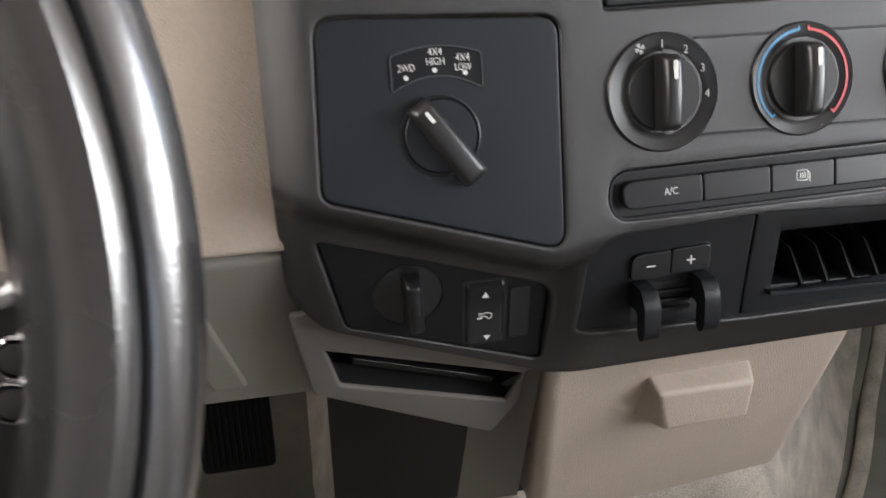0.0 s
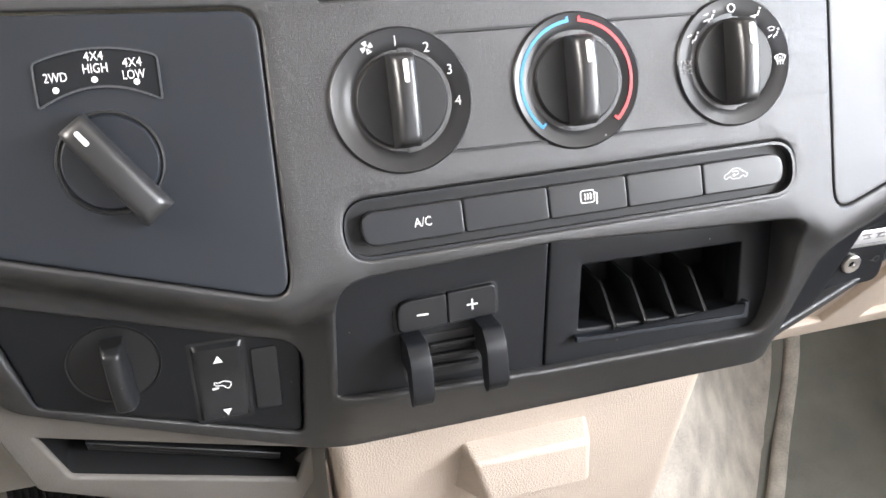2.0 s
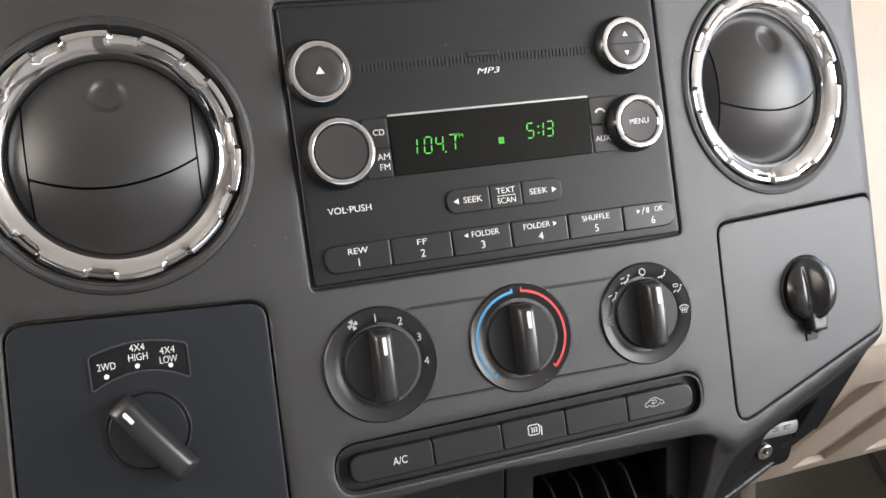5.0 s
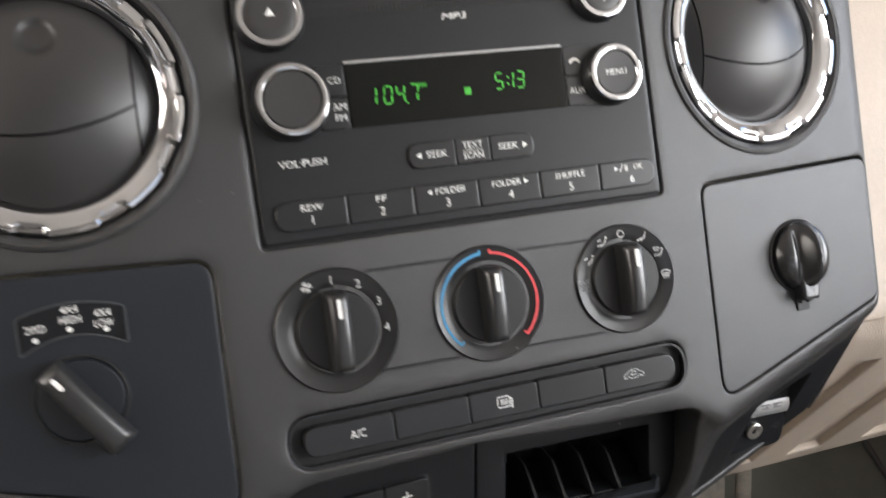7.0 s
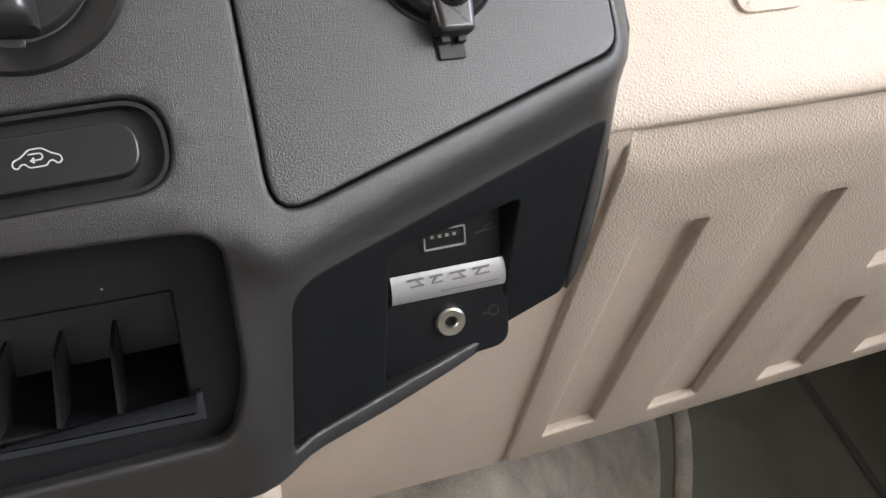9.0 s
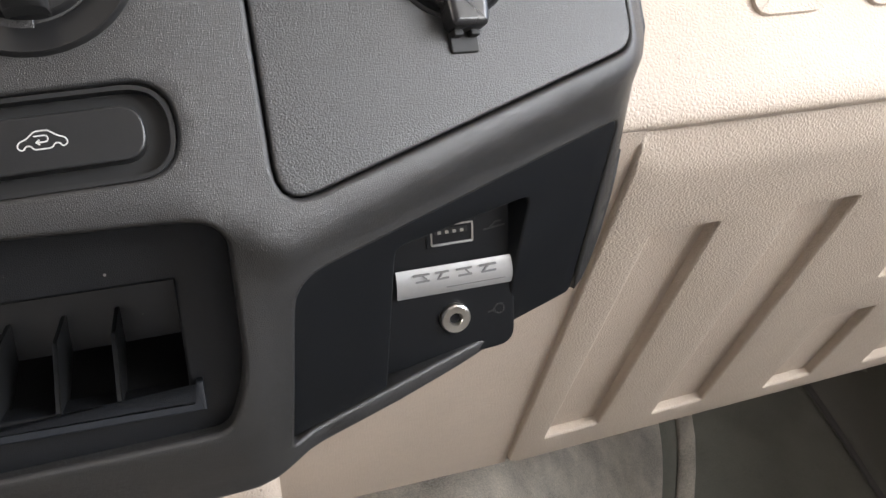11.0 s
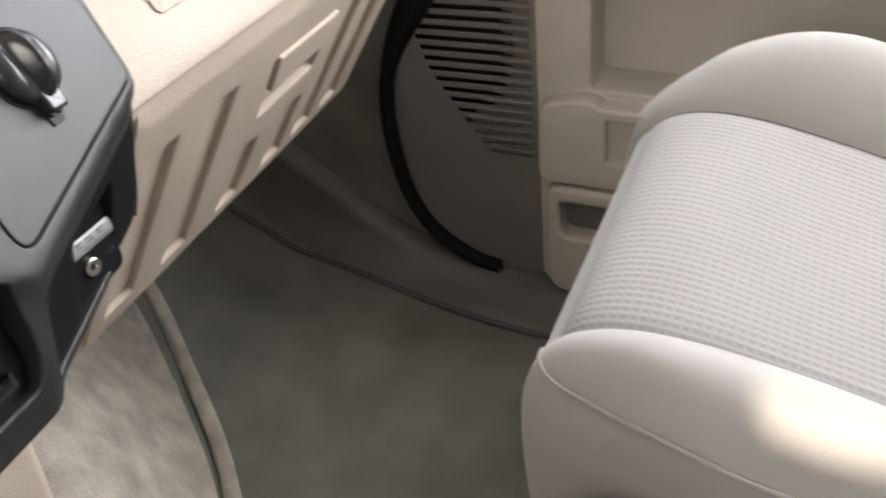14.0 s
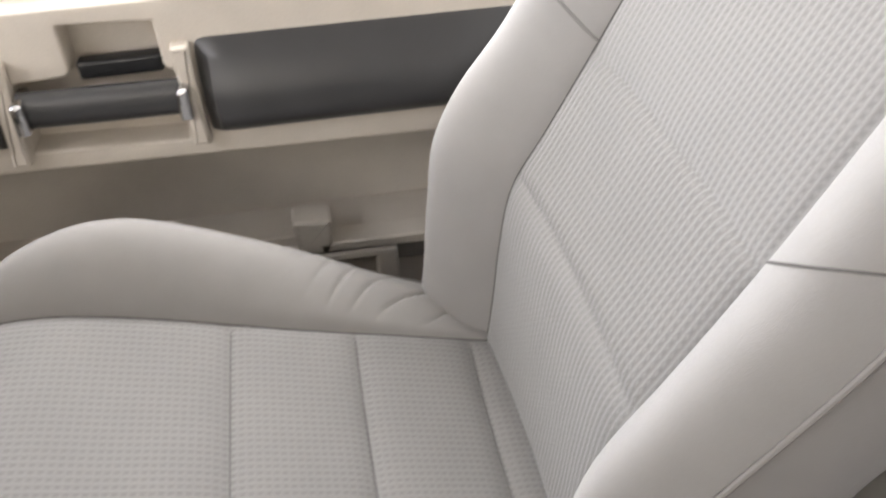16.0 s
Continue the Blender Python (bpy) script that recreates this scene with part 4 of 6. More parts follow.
r0, r1 = lq(0.1097, 0.9365), lq(0.1315, 0.9760)
part("rocker_well", slab(rrect(r0[0] - 0.0015, r0[1] - 0.0015, r1[0] + 0.0015, r1[1] + 0.0015, 0.002), -0.004, -0.0013), DEEP, rk)


def rock(a, b):
    x, y = r0[0] + (r1[0] - r0[0]) * a, r0[1] + (r1[1] - r0[1]) * b
    e = 1 - max(abs(2 * a - 1) ** 10, abs(2 * b - 1) ** 16)
    return (x, y, -0.0013 + (0.0006 + 0.0022 * (2 * b - 1) ** 2) * e ** 0.5 if e > 0 else -0.0013)


rocker = part("rocker", sheet(rock, 16, 24), BLACK, rk)
rx = (r0[0] + r1[0]) / 2
ab = triangle(bmesh.new(), rx, r1[1] - 0.0078, 0.0024, 90, 0.0004)
part("arrow_symbol", ab, WHITE, rocker)
part("arrow_symbol", triangle(bmesh.new(), rx + 0.001, r0[1] + 0.0052, 0.0022, 270, 0.0013), WHITE, rocker)
pb = bmesh.new()
py = (r0[1] + r1[1]) / 2 - 0.0015
shoe = spline([(rx - 0.0030, py + 0.0016, 0), (rx - 0.0010, py + 0.0011, 0), (rx + 0.0010, py + 0.0018, 0), (rx + 0.0040, py + 0.0006, 0), (rx + 0.0034, py - 0.0018, 0), (rx + 0.0020, py - 0.0020, 0), (rx + 0.0006, py - 0.0006, 0), (rx - 0.0024, py - 0.0001, 0)], 3, True)
stroke(pb, [(p.x, p.y) for p in shoe], 0.0005, -0.0006, closed=True)
stroke(pb, [(rx - 0.0042, py - 0.0018), (rx - 0.0014, py - 0.0014)], 0.0010, -0.0006)
part("pedal_symbol", pb, WHITE, rocker)
part("blank_key", slab(rrect(r1[0] + 0.0030, r0[1] + 0.0015, r1[0] + 0.0145, r1[1] - 0.0055, 0.0015), -0.003, -0.0009, 0.0004), BLACK, low_l)

# ---- trailer brake controller ----
brake = thing("trailer_brake_controller", MID_FACE, "black trailer brake controller with plus and minus buttons and squeeze levers", "controller")
C_L = rpoly([cp(0.1675, 0.9450), cp(0.2692, 0.9415), cp(0.2735, 1.0080), cp(0.1700, 1.0060)], [0.004, 0.0, 0.0, 0.010])
part("controller_face", slab(inset(C_L, 0.0008), -0.014, -0.0014, 0.0008), BLACK_M, brake)
bx = [cp(0.1990, 0.9725), cp(0.2222, 0.9880), cp(0.2455, 0.9725)]
well = rpoly([(bx[0][0] - 0.0016, bx[0][1] - 0.0016), (bx[2][0] + 0.0016, bx[0][1] + 0.0012), (bx[2][0] + 0.0016, bx[1][1] + 0.0022), (bx[0][0] - 0.0016, bx[1][1] - 0.0010)], [0.005, 0.003, 0.004, 0.008])
part("button_well", slab(well, -0.003, -0.0010, 0.0002), DEEP, brake)
for i in (0, 1):
    a, b = bx[i][0] + 0.0002, (bx[1][0], bx[2][0])[i] - 0.0002
    sl = 0.0012
    q = [(a, bx[0][1] + sl * i), (b, bx[0][1] + sl * (i + 1)), (b, bx[1][1] - 0.001 + sl * (i + 1)), (a, bx[1][1] - 0.002 + sl * (i + 1))]
    bt = part("push_button", slab(rpoly(q, [0.004 if i == 0 else 0.0015, 0.002 if i else 0.0015, 0.003 if i else 0.0015, 0.006 if i == 0 else 0.0015], 5), -0.001, 0.0016, 0.0008), BLACK, brake)
    sb = bmesh.new()
    cx, cy = (a + b) / 2, (bx[0][1] + bx[1][1]) / 2 + 0.0006 * (i * 2)
    stroke(sb, [(cx - 0.0026, cy), (cx + 0.0026, cy)], 0.0008, 0.0016)
    if i:
        stroke(sb, [(cx, cy - 0.0026), (cx, cy + 0.0026)], 0.0008, 0.0016)
    part("plus_symbol" if i else "minus_symbol", sb, WHITE, bt)
c0, c1 = cp(0.2010, 0.9480), cp(0.2480, 0.9695)
part("lever_recess", slab(rrect(c0[0], c0[1], c1[0], c1[1], 0.002), -0.003, -0.0010), DEEP, brake)
for k_ in (0.2, 0.45, 0.7):
    y = c0[1] + (c1[1] - c0[1]) * k_
    part("slide_rib", slab(rrect(c0[0] + 0.012, y, c1[0] - 0.012, y + 0.0022, 0.0004), -0.0012, 0.0016, 0.0005), BLACK, brake)


def lever(u, v0, v1, w):
    """A hooked tab: it leaves the face at its top, folds down in flat facets and turns back at its foot."""
    poly = rpoly([(v1, -0.001), (v1, 0.0120), (v1 - 0.0065, 0.0185), (v0 + 0.0050, 0.0200), (v0, 0.0170), (v0, 0.0125), (v0 + 0.0060, 0.0100), (v1 - 0.0140, 0.0100), (v1 - 0.0140, -0.001)], [0.0, 0.002, 0.004, 0.006, 0.003, 0.003, 0.003, 0.003, 0.0], 3)
    bm = bmesh.new()
    plate(bm, poly, -w / 2, w / 2, 0.0012, 3, True)
    bmesh.ops.transform(bm, matrix=Matrix(((0, 0, 1, u), (1, 0, 0, 0), (0, 1, 0, 0), (0, 0, 0, 1))), verts=bm.verts)
    return bm


v_lo, v_hi = cp(0.22, 0.9410)[1], cp(0.22, 0.9760)[1]
part("squeeze_lever", lever(0.2050 - X0, v_lo + 0.003, v_hi - 0.004, 0.0098), BLACK_M, brake)
part("squeeze_lever", lever(0.2395 - X0, v_lo + 0.004, v_hi - 0.002, 0.0098), BLACK_M, brake)

# ---- open storage bin with dividers ----
cubby = thing("storage_cubby", MID_FACE, "black open cubby with four upright dividers", "cubby")
C_R = rpoly([cp(0.2696, 0.9415), cp(0.3850, 0.9430), cp(0.3935, 0.9600), cp(0.3935, 1.0080), cp(0.2740, 1.0080)], [0.0, 0.008, 0.010, 0.012, 0.0])
hole = rpoly([cp(0.2862, 0.9575), cp(0.3755, 0.9545), cp(0.3760, 0.9900), cp(0.2884, 0.9912)], 0.002)
part("cubby_frame", pierced(inset(C_R, 0.0008), [hole], lambda u, v: (u, v, -0.0016), 0.008, (0, 0, 1), 0.012, 0.0012), BLACK_M, cubby, tidy=False)
h0, h1 = cp(0.2830, 0.9530), cp(0.3790, 0.9945)
bx_ = bmesh.new()
deep = -0.042
for quad in (((h0[0], h0[1], -0.012), (h1[0], h0[1], -0.012), (h1[0], h0[1] + 0.012, deep), (h0[0], h0[1] + 0.012, deep)),
             ((h0[0], h1[1], -0.012), (h1[0], h1[1], -0.012), (h1[0], h1[1], deep), (h0[0], h1[1], deep)),
             ((h0[0], h0[1], -0.012), (h0[0], h1[1], -0.012), (h0[0], h1[1], deep), (h0[0], h0[1] + 0.012, deep)),
             ((h1[0], h0[1], -0.012), (h1[0], h1[1], -0.012), (h1[0], h1[1], deep), (h1[0], h0[1] + 0.012, deep)),
             ((h0[0], h0[1] + 0.012, deep), (h1[0], h0[1] + 0.012, deep), (h1[0], h1[1], deep), (h0[0], h1[1], deep))):
    bx_.faces.new([bx_.verts.new(p) for p in quad])
part("cubby_well", bx_, BLACK, cubby)
for x in (0.3058, 0.3222, 0.3386, 0.3550):
    u = cp(x, 0.965)[0]
    y0, ym, y1 = cp(x, 0.9530)[1], cp(x, 0.9575)[1], cp(x, 0.9740)[1]
    fin = slab([(y0, -0.041), (y0, -0.001), (ym, 0.0005), (y1 - 0.003, -0.0120), (y1, -0.0150), (y1 + 0.003, -0.041)], -0.0007, 0.0007, 0.0003)
    bmesh.ops.transform(fin, matrix=Matrix(((0, 0, 1, u), (1, 0, 0, 0), (0, 1, 0, 0), (0, 0, 0, 1))), verts=fin.verts)
    part("divider", fin, BLACK, cubby)
p0, p1 = cp(0.2845, 0.9555), cp(0.3785, 0.9525)
lipb = slab(rpoly([(p0[0], p0[1] - 0.002), (p1[0], p1[1] - 0.002), (p1[0], p1[1] + 0.007), (p1[0] - 0.002, p1[1] + 0.007), (p1[0] - 0.003, p1[1] + 0.001), (p0[0], p0[1] + 0.001)], 0.0005), -0.003, 0.0026, 0.0006)
part("front_lip", lipb, PATCH, cubby)

# ---- media port plate ----
media = thing("media_port_panel", BLOCK_FACE, "black panel with USB port, silver badge and audio jack", "media panel")
to_port = BLOCK_FACE.inverted() @ PORT_FACE
face_o = rpoly([up_(0.4021, 0.9276), up_(0.4375, 0.9329), up_(0.4398, 0.9900), up_(0.4915, 0.9950), up_(0.4885, 0.9640), up_(0.4878, 0.9403), up_(0.5178, 0.9448), up_(0.5265, 1.0169), up_(0.4075, 0.9902)], [0.003, 0.001, 0.004, 0.004, 0.001, 0.001, 0.003, 0.006, 0.010])
pf = part("panel_face", pierced(inset(face_o, 0.0006), [], lambda u, v: (u, v, -0.0010), 0.006, (0, 0, 1), 0.022, 0.0009), BLACK_M, media, tidy=False)
pf.matrix_local = to_port
part("panel_back", slab(inset(U_PLATE, -0.0014), -0.030, -0.0225), BLACK_M, media).matrix_local = to_port
bx0, bx1 = -0.0255, 0.0230
tab = rpoly([(bx0 - 0.0045, -0.0190), (bx1, -0.0152), (bx1 - 0.0010, 0.0440), (bx0 - 0.0015, 0.0360)], [0.006, 0.007, 0.004, 0.003])
part("port_block", slab(tab, -0.014, 0.0, 0.0012, 4), BLACK_M, media)
ux, uy = -0.0004, 0.0325
seat_ = bmesh.new()
stroke(seat_, rrect(ux - 0.0086, uy - 0.0046, ux + 0.0084, uy + 0.0044, 0.0012, 3), 0.0012, -0.0004, 0.0008, True)
part("usb_surround", seat_, BLACK_M, media)
ub = bmesh.new()
stroke(ub, rrect(ux - 0.0074, uy - 0.0035, ux + 0.0074, uy + 0.0035, 0.0005, 2), 0.0006, -0.0004, 0.0010, True)
usb = part("usb_shell", ub, STEEL, media, "bright metal USB socket")
part("usb_well", slab(rrect(ux - 0.0071, uy - 0.0032, ux + 0.0071, uy + 0.0032, 0.0003), -0.0004, 0.0002), RUBBER, usb)
part("usb_tongue", slab(rrect(ux - 0.0060, uy + 0.0002, ux + 0.0056, uy + 0.0022, 0.0002), 0.0001, 0.0005), BLACK, usb)
cb = bmesh.new()
for q in range(4):
    plate(cb, rrect(ux - 0.0052 + q * 0.0027, uy + 0.0005, ux - 0.0040 + q * 0.0027, uy + 0.0016, 0.0001, 1), 0.0004, 0.0008)
part("usb_contacts", cb, STEEL, usb)
rim = bmesh.new()
stroke(rim, [(ux - 0.0070, uy - 0.0034), (ux + 0.0070, uy - 0.0034)], 0.0007, 0.0003, 0.0004)
part("usb_edge", rim, SILVER, usb)
yb0, yb1 = 0.0108, 0.0216


def badge_fn(p, q):
    return (bx0 + 0.0042 + (bx1 - bx0 - 0.0044) * p, yb0 + (yb1 - yb0) * q, 0.0001 + 0.0022 * math.sin(math.pi * (0.08 + 0.84 * q)) ** 0.7)


badge = part("silver_badge", sheet(badge_fn, 12, 12), SILVER, media, "curved silver badge with dark engraved marks")
wb = bmesh.new()
for q, (dx, w) in enumerate(((0.0050, 0.0065), (0.0130, 0.0055), (0.0205, 0.0065), (0.0290, 0.0070))):
    x = bx0 + 0.0050 + dx
    for k_, y in enumerate((0.0196, 0.0172)):
        stroke(wb, [(x + 0.0008 * k_, yb0 - 0.0108 + y), (x + w - 0.0006, yb0 - 0.0108 + y + 0.0001)], 0.0007, 0.0020, 0.0005)
    stroke(wb, [(x + w * (0.15 if q % 2 else 0.85), 0.0170), (x + w * 0.5, 0.0196)], 0.0006, 0.0020, 0.0005)
stroke(wb, [(bx0 + 0.0220, 0.0140), (bx0 + 0.0440, 0.0142)], 0.0017, 0.0016, 0.0004)
stroke(wb, [(bx0 + 0.0055, 0.0124), (bx0 + 0.0200, 0.0126)], 0.0007, 0.0011, 0.0004)
part("badge_mark", wb, GREY_PRINT, badge)
jx, jy = -0.0004, 0.0
jk = part("audio_jack", lathe([(0.0057, -0.0002), (0.0056, 0.0016), (0.0050, 0.0022), (0.0026, 0.0021), (0.0021, 0.0012), (0.0020, 0.0002)], 40, pose(jx, jy, 0)), STEEL, media, "bright metal audio jack ring")
part("jack_hole", lathe([(0.0024, 0.0005), (0.0, 0.0004)], 24, pose(jx, jy, 0)), RUBBER, jk)
ib = bmesh.new()
stroke(ib, circle(0.0168, 0.0004, 0.0019, 14), 0.0006, 0.0, 0.0002, True)
stroke(ib, [(0.0124, -0.0004), (0.0150, 0.0001)], 0.0006, 0.0, 0.0002)
part("headphone_symbol", ib, PATCH_R, media)
ib = bmesh.new()
stroke(ib, [(ux + 0.0115, uy - 0.0005), (ux + 0.0195, uy + 0.0005)], 0.0006, 0.0, 0.0002)
stroke(ib, [(ux + 0.0140, uy), (ux + 0.0160, uy + 0.002), (ux + 0.0180, uy + 0.002)], 0.0005, 0.0, 0.0002)
part("usb_symbol", ib, PATCH_R, media)


# ---- beige dashboard body ----
def extrude_x(profile, x0, x1, nx=1):
    """A strip with the given (y, z) profile, from x0 to x1."""
    n = len(profile) - 1
    return sheet(lambda a, b: (x0 + (x1 - x0) * a, profile[round(b * n)][0], profile[round(b * n)][1]), nx, n)


up = [(p.x, p.y) for p in spline([(0.420, 1.000, 0), (0.3935, 1.0045, 0), (0.3895, 1.0120, 0), (0.3960, 1.0280, 0), (0.4090, 1.0500, 0), (0.4230, 1.0800, 0), (0.4400, 1.1200, 0), (0.4650, 1.1700, 0), (0.5100, 1.2250, 0), (0.5900, 1.2600, 0), (0.7500, 1.2750, 0), (0.9800, 1.2700, 0)], 5)]


def roll_fn(a, b):
    x = 0.500 + 0.510 * a
    p = up[round(b * (len(up) - 1))]
    back = 0.035 * max(0.0, (x - 0.93) / 0.08) ** 2
    return (x, p[0] + back, p[1])


part("upper_roll", sheet(roll_fn, 30, len(up) - 1), BEIGE, dash, "beige upper dashboard with raised marks", sharp=70)
top = [(0.45, 1.3000), (0.47, 1.3150), (0.52, 1.3150), (0.75, 1.2950), (0.98, 1.2700)]
part("top_pad", extrude_x(top, -0.62, 0.53), BEZEL, dash)
# unseen cover, added to stop sun falling behind the dash onto the floor
part("cowl_top", sheet(lambda a, b: (-0.62 + 1.85 * a, 0.56 + 0.74 * b, 1.2400 + 0.012 * b), 4, 4), BEZEL, dash)
part("top_front", extrude_x([(0.43, 1.2990), (0.445, 1.312), (0.47, 1.3160)], 0.01, 0.535), BEZEL, dash)
# raised plain marks where the lettering stands
for i in range(8):
    marks = bmesh.new()
    x = 0.602 + 0.0535 * i + (0.03 if i > 4 else 0)
    poly = rrect(-0.0165, -0.0165, 0.0165, 0.0165, 0.007)
    m = axes((x + 0.0165, 0.4113, 1.0558), (1, 0, 0), (0, 0.52, 1))
    o = poly
    ii = inset(poly, 0.0085)
    vo = [marks.verts.new(m @ Vector((x_, y_, -0.002))) for x_, y_ in o]
    vt = [marks.verts.new(m @ Vector((x_, y_, 0.0014))) for x_, y_ in inset(poly, 0.0008)]
    vi = [marks.verts.new(m @ Vector((x_, y_, 0.0014))) for x_, y_ in inset(poly, 0.0078)]
    vb = [marks.verts.new(m @ Vector((x_, y_, -0.002))) for x_, y_ in ii]
    k = len(o)
    for q in range(k):
        r = (q + 1) % k
        marks.faces.new((vo[q], vo[r], vt[r], vt[q]))
        marks.faces.new((vt[q], vt[r], vi[r], vi[q]))
        marks.faces.new((vi[q], vi[r], vb[r], vb[q]))
    part("raised_mark", marks, BEIGE, dash)

# panel under the centre stack beside the glovebox
GL = lambda z, d=0.0: 0.422 + 0.65 * (0.951 - z) + d


def side_panel(a, b):
    x = 0.392 + 0.156 * a
    z = 1.006 - 0.251 * b
    return (x, GL(z, 0.004) - 0.03 * (1 - a) ** 2 * (1 - b), z)


part("side_panel", sheet(side_panel, 10, 12), BEIGE_S, dash)
part("side_panel_foot", sheet(lambda a, b: (0.392 + 0.156 * a, GL(0.755, 0.004) + 0.10 * b, 0.755 - 0.004 * b), 2, 2), BEIGE_S, dash)
part("dash_end", slab([(0.3965, 1.012), (0.56, 0.758), (0.90, 0.758), (0.95, 1.26), (0.53, 1.225), (0.44, 1.09)], -0.004, 0.004, 0.002, m=Matrix(((0, 0, 1, 1.006), (1, 0, 0, 0.01), (0, 1, 0, 0), (0, 0, 0, 1)))), BEIGE_S, dash)
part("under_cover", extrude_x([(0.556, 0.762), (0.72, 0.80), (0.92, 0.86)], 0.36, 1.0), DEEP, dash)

# ---- glovebox ----
glove = thing("glovebox", Matrix(), "closed beige glovebox with recessed ribs and a latch", "glovebox")
GM = axes((0.775, GL(0.951), 0.951), (1, 0, 0), (0, -0.65, 1))


def gp(x, z):
    return (x - 0.775, (z - 0.951) * math.hypot(1, 0.65))


g_out = rpoly([gp(0.5490, 0.7580), gp(0.9900, 0.7860), gp(0.9960, 1.0040), gp(0.5490, 1.0020)], [0.008, 0.010, 0.006, 0.006])
ribs = [(0.590, 0.9510, 0.7790), (0.6650, 0.9530, 0.7790), (0.7490, 0.8540, 0.7800), (0.8270, 0.8580, 0.7840), (0.8860, 0.9640, 0.7900), (0.9450, 0.9660, 0.7930)]
g_holes = [rpoly([gp(x - 0.0235, z0), gp(x + 0.0145, z0 + 0.004), gp(x + 0.0165, z1 + 0.002), gp(x - 0.0205, z1)], 0.003, 3) for x, z1, z0 in ribs]
latch_hole = rpoly([gp(0.7420, 0.8830), gp(0.8400, 0.8900), gp(0.8440, 0.9520), gp(0.7350, 0.9480)], 0.004, 3)


def door_fn(u, v):
    lip = 0.006 * max(0.0, 1 - (0.0605 - v) / 0.012) ** 2 if v > 0.0485 else 0.0
    return (u, v, -lip)


gdoor = part("glovebox_door", pierced(g_out, g_holes + [latch_hole], door_fn, 0.012, (0, 0, 1), 0.008, 0.0018), BEIGE, glove, tidy=False)
gdoor.matrix_local = GM
for h in g_holes:
    c = sum((Vector(p) for p in h), Vector((0, 0))) / len(h)
    rec = part("rib_recess", slab(inset(h, -0.002), -0.0135, -0.0062, bottom=False), BEIGE_S, gdoor)
part("latch_recess", slab(inset(latch_hole, -0.002), -0.020, -0.0078, bottom=False), BEIGE_S, gdoor)
lt = bmesh.new()
x0, y0 = gp(0.7440, 0.9130)
x1, y1 = gp(0.8420, 0.9500)
plate(lt, rpoly([(x0, y0), (x1 - 0.006, y0 + 0.006), (x1, y1), (x0 - 0.006, y1)], 0.004), -0.009, 0.0035, 0.002)
part("latch_handle", lt, BEIGE, gdoor, "beige latch paddle")
part("latch_gap", slab(rpoly([gp(0.8200, 0.8960), gp(0.8390, 0.9000), gp(0.8410, 0.9180), gp(0.8300, 0.9160)], 0.001), -0.010, -0.0070), DEEP, gdoor)

# ---- driver's side of the dashboard ----
knee = thing("knee_panel", Matrix(), "beige grained knee panel beside the steering column", "dashboard trim")
ku = [(p.x, p.y) for p in spline([(0.374, 0.9985, 0), (0.3690, 1.0020, 0), (0.3720, 1.0120, 0), (0.3850, 1.0550, 0), (0.4000, 1.1050, 0), (0.4200, 1.1700, 0), (0.450, 1.24, 0), (0.480, 1.300, 0)], 5)]
part("upper_panel", extrude_x(ku, -0.60, 0.0205), BEIGE, knee, sharp=70)
kl = [(p.x, p.y) for p in spline([(0.386, 0.9985, 0), (0.3715, 0.9960, 0), (0.3760, 0.9800, 0), (0.3900, 0.9400, 0), (0.4150, 0.8680, 0), (0.424, 0.8650, 0), (0.47, 0.875, 0)], 5)]
# lower panel and ribs in darker taupe, shade under the dash put into the colour
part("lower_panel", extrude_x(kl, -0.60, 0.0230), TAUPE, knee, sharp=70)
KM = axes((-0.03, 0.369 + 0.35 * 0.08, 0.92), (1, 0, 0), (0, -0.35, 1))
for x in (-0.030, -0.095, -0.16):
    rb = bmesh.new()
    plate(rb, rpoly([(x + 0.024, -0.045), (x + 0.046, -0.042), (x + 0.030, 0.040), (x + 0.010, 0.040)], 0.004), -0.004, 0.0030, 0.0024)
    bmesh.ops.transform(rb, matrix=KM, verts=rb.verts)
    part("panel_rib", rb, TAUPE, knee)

# ---- coin slot strip and drawer under the stack ----
strip = thing("coin_slot_trim", axes((0.10, 0.372, 0.945), (1, 0, 0), (0, -0.3, 1)), "taupe lower trim with a dark coin slot", "dashboard trim")
sp = lambda x, z: (x - 0.10, (z - 0.95) * 1.044)
s_out = rpoly([sp(0.0260, 0.8870), sp(0.1440, 0.8120), sp(0.1700, 0.8760), sp(0.1700, 0.9050), sp(0.0400, 0.9640), sp(0.0170, 0.9640)], 0.003)
s_hole = rpoly([sp(0.0400, 0.8910), sp(0.1510, 0.8470), sp(0.1595, 0.8810), sp(0.0315, 0.9320)], 0.003)
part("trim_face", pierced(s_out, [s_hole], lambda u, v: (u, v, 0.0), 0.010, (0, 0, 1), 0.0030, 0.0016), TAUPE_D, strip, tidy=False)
sw = bmesh.new()
plate(sw, inset(s_hole, -0.0014), -0.0018, -0.034)
part("slot_back", sw, DEEP, strip)
part("slot_step", slab(rpoly([sp(0.0500, 0.8990), sp(0.1420, 0.8580), sp(0.1430, 0.8640), sp(0.0500, 0.9050)], 0.001), -0.013, -0.0100, 0.001), BLACK, strip)

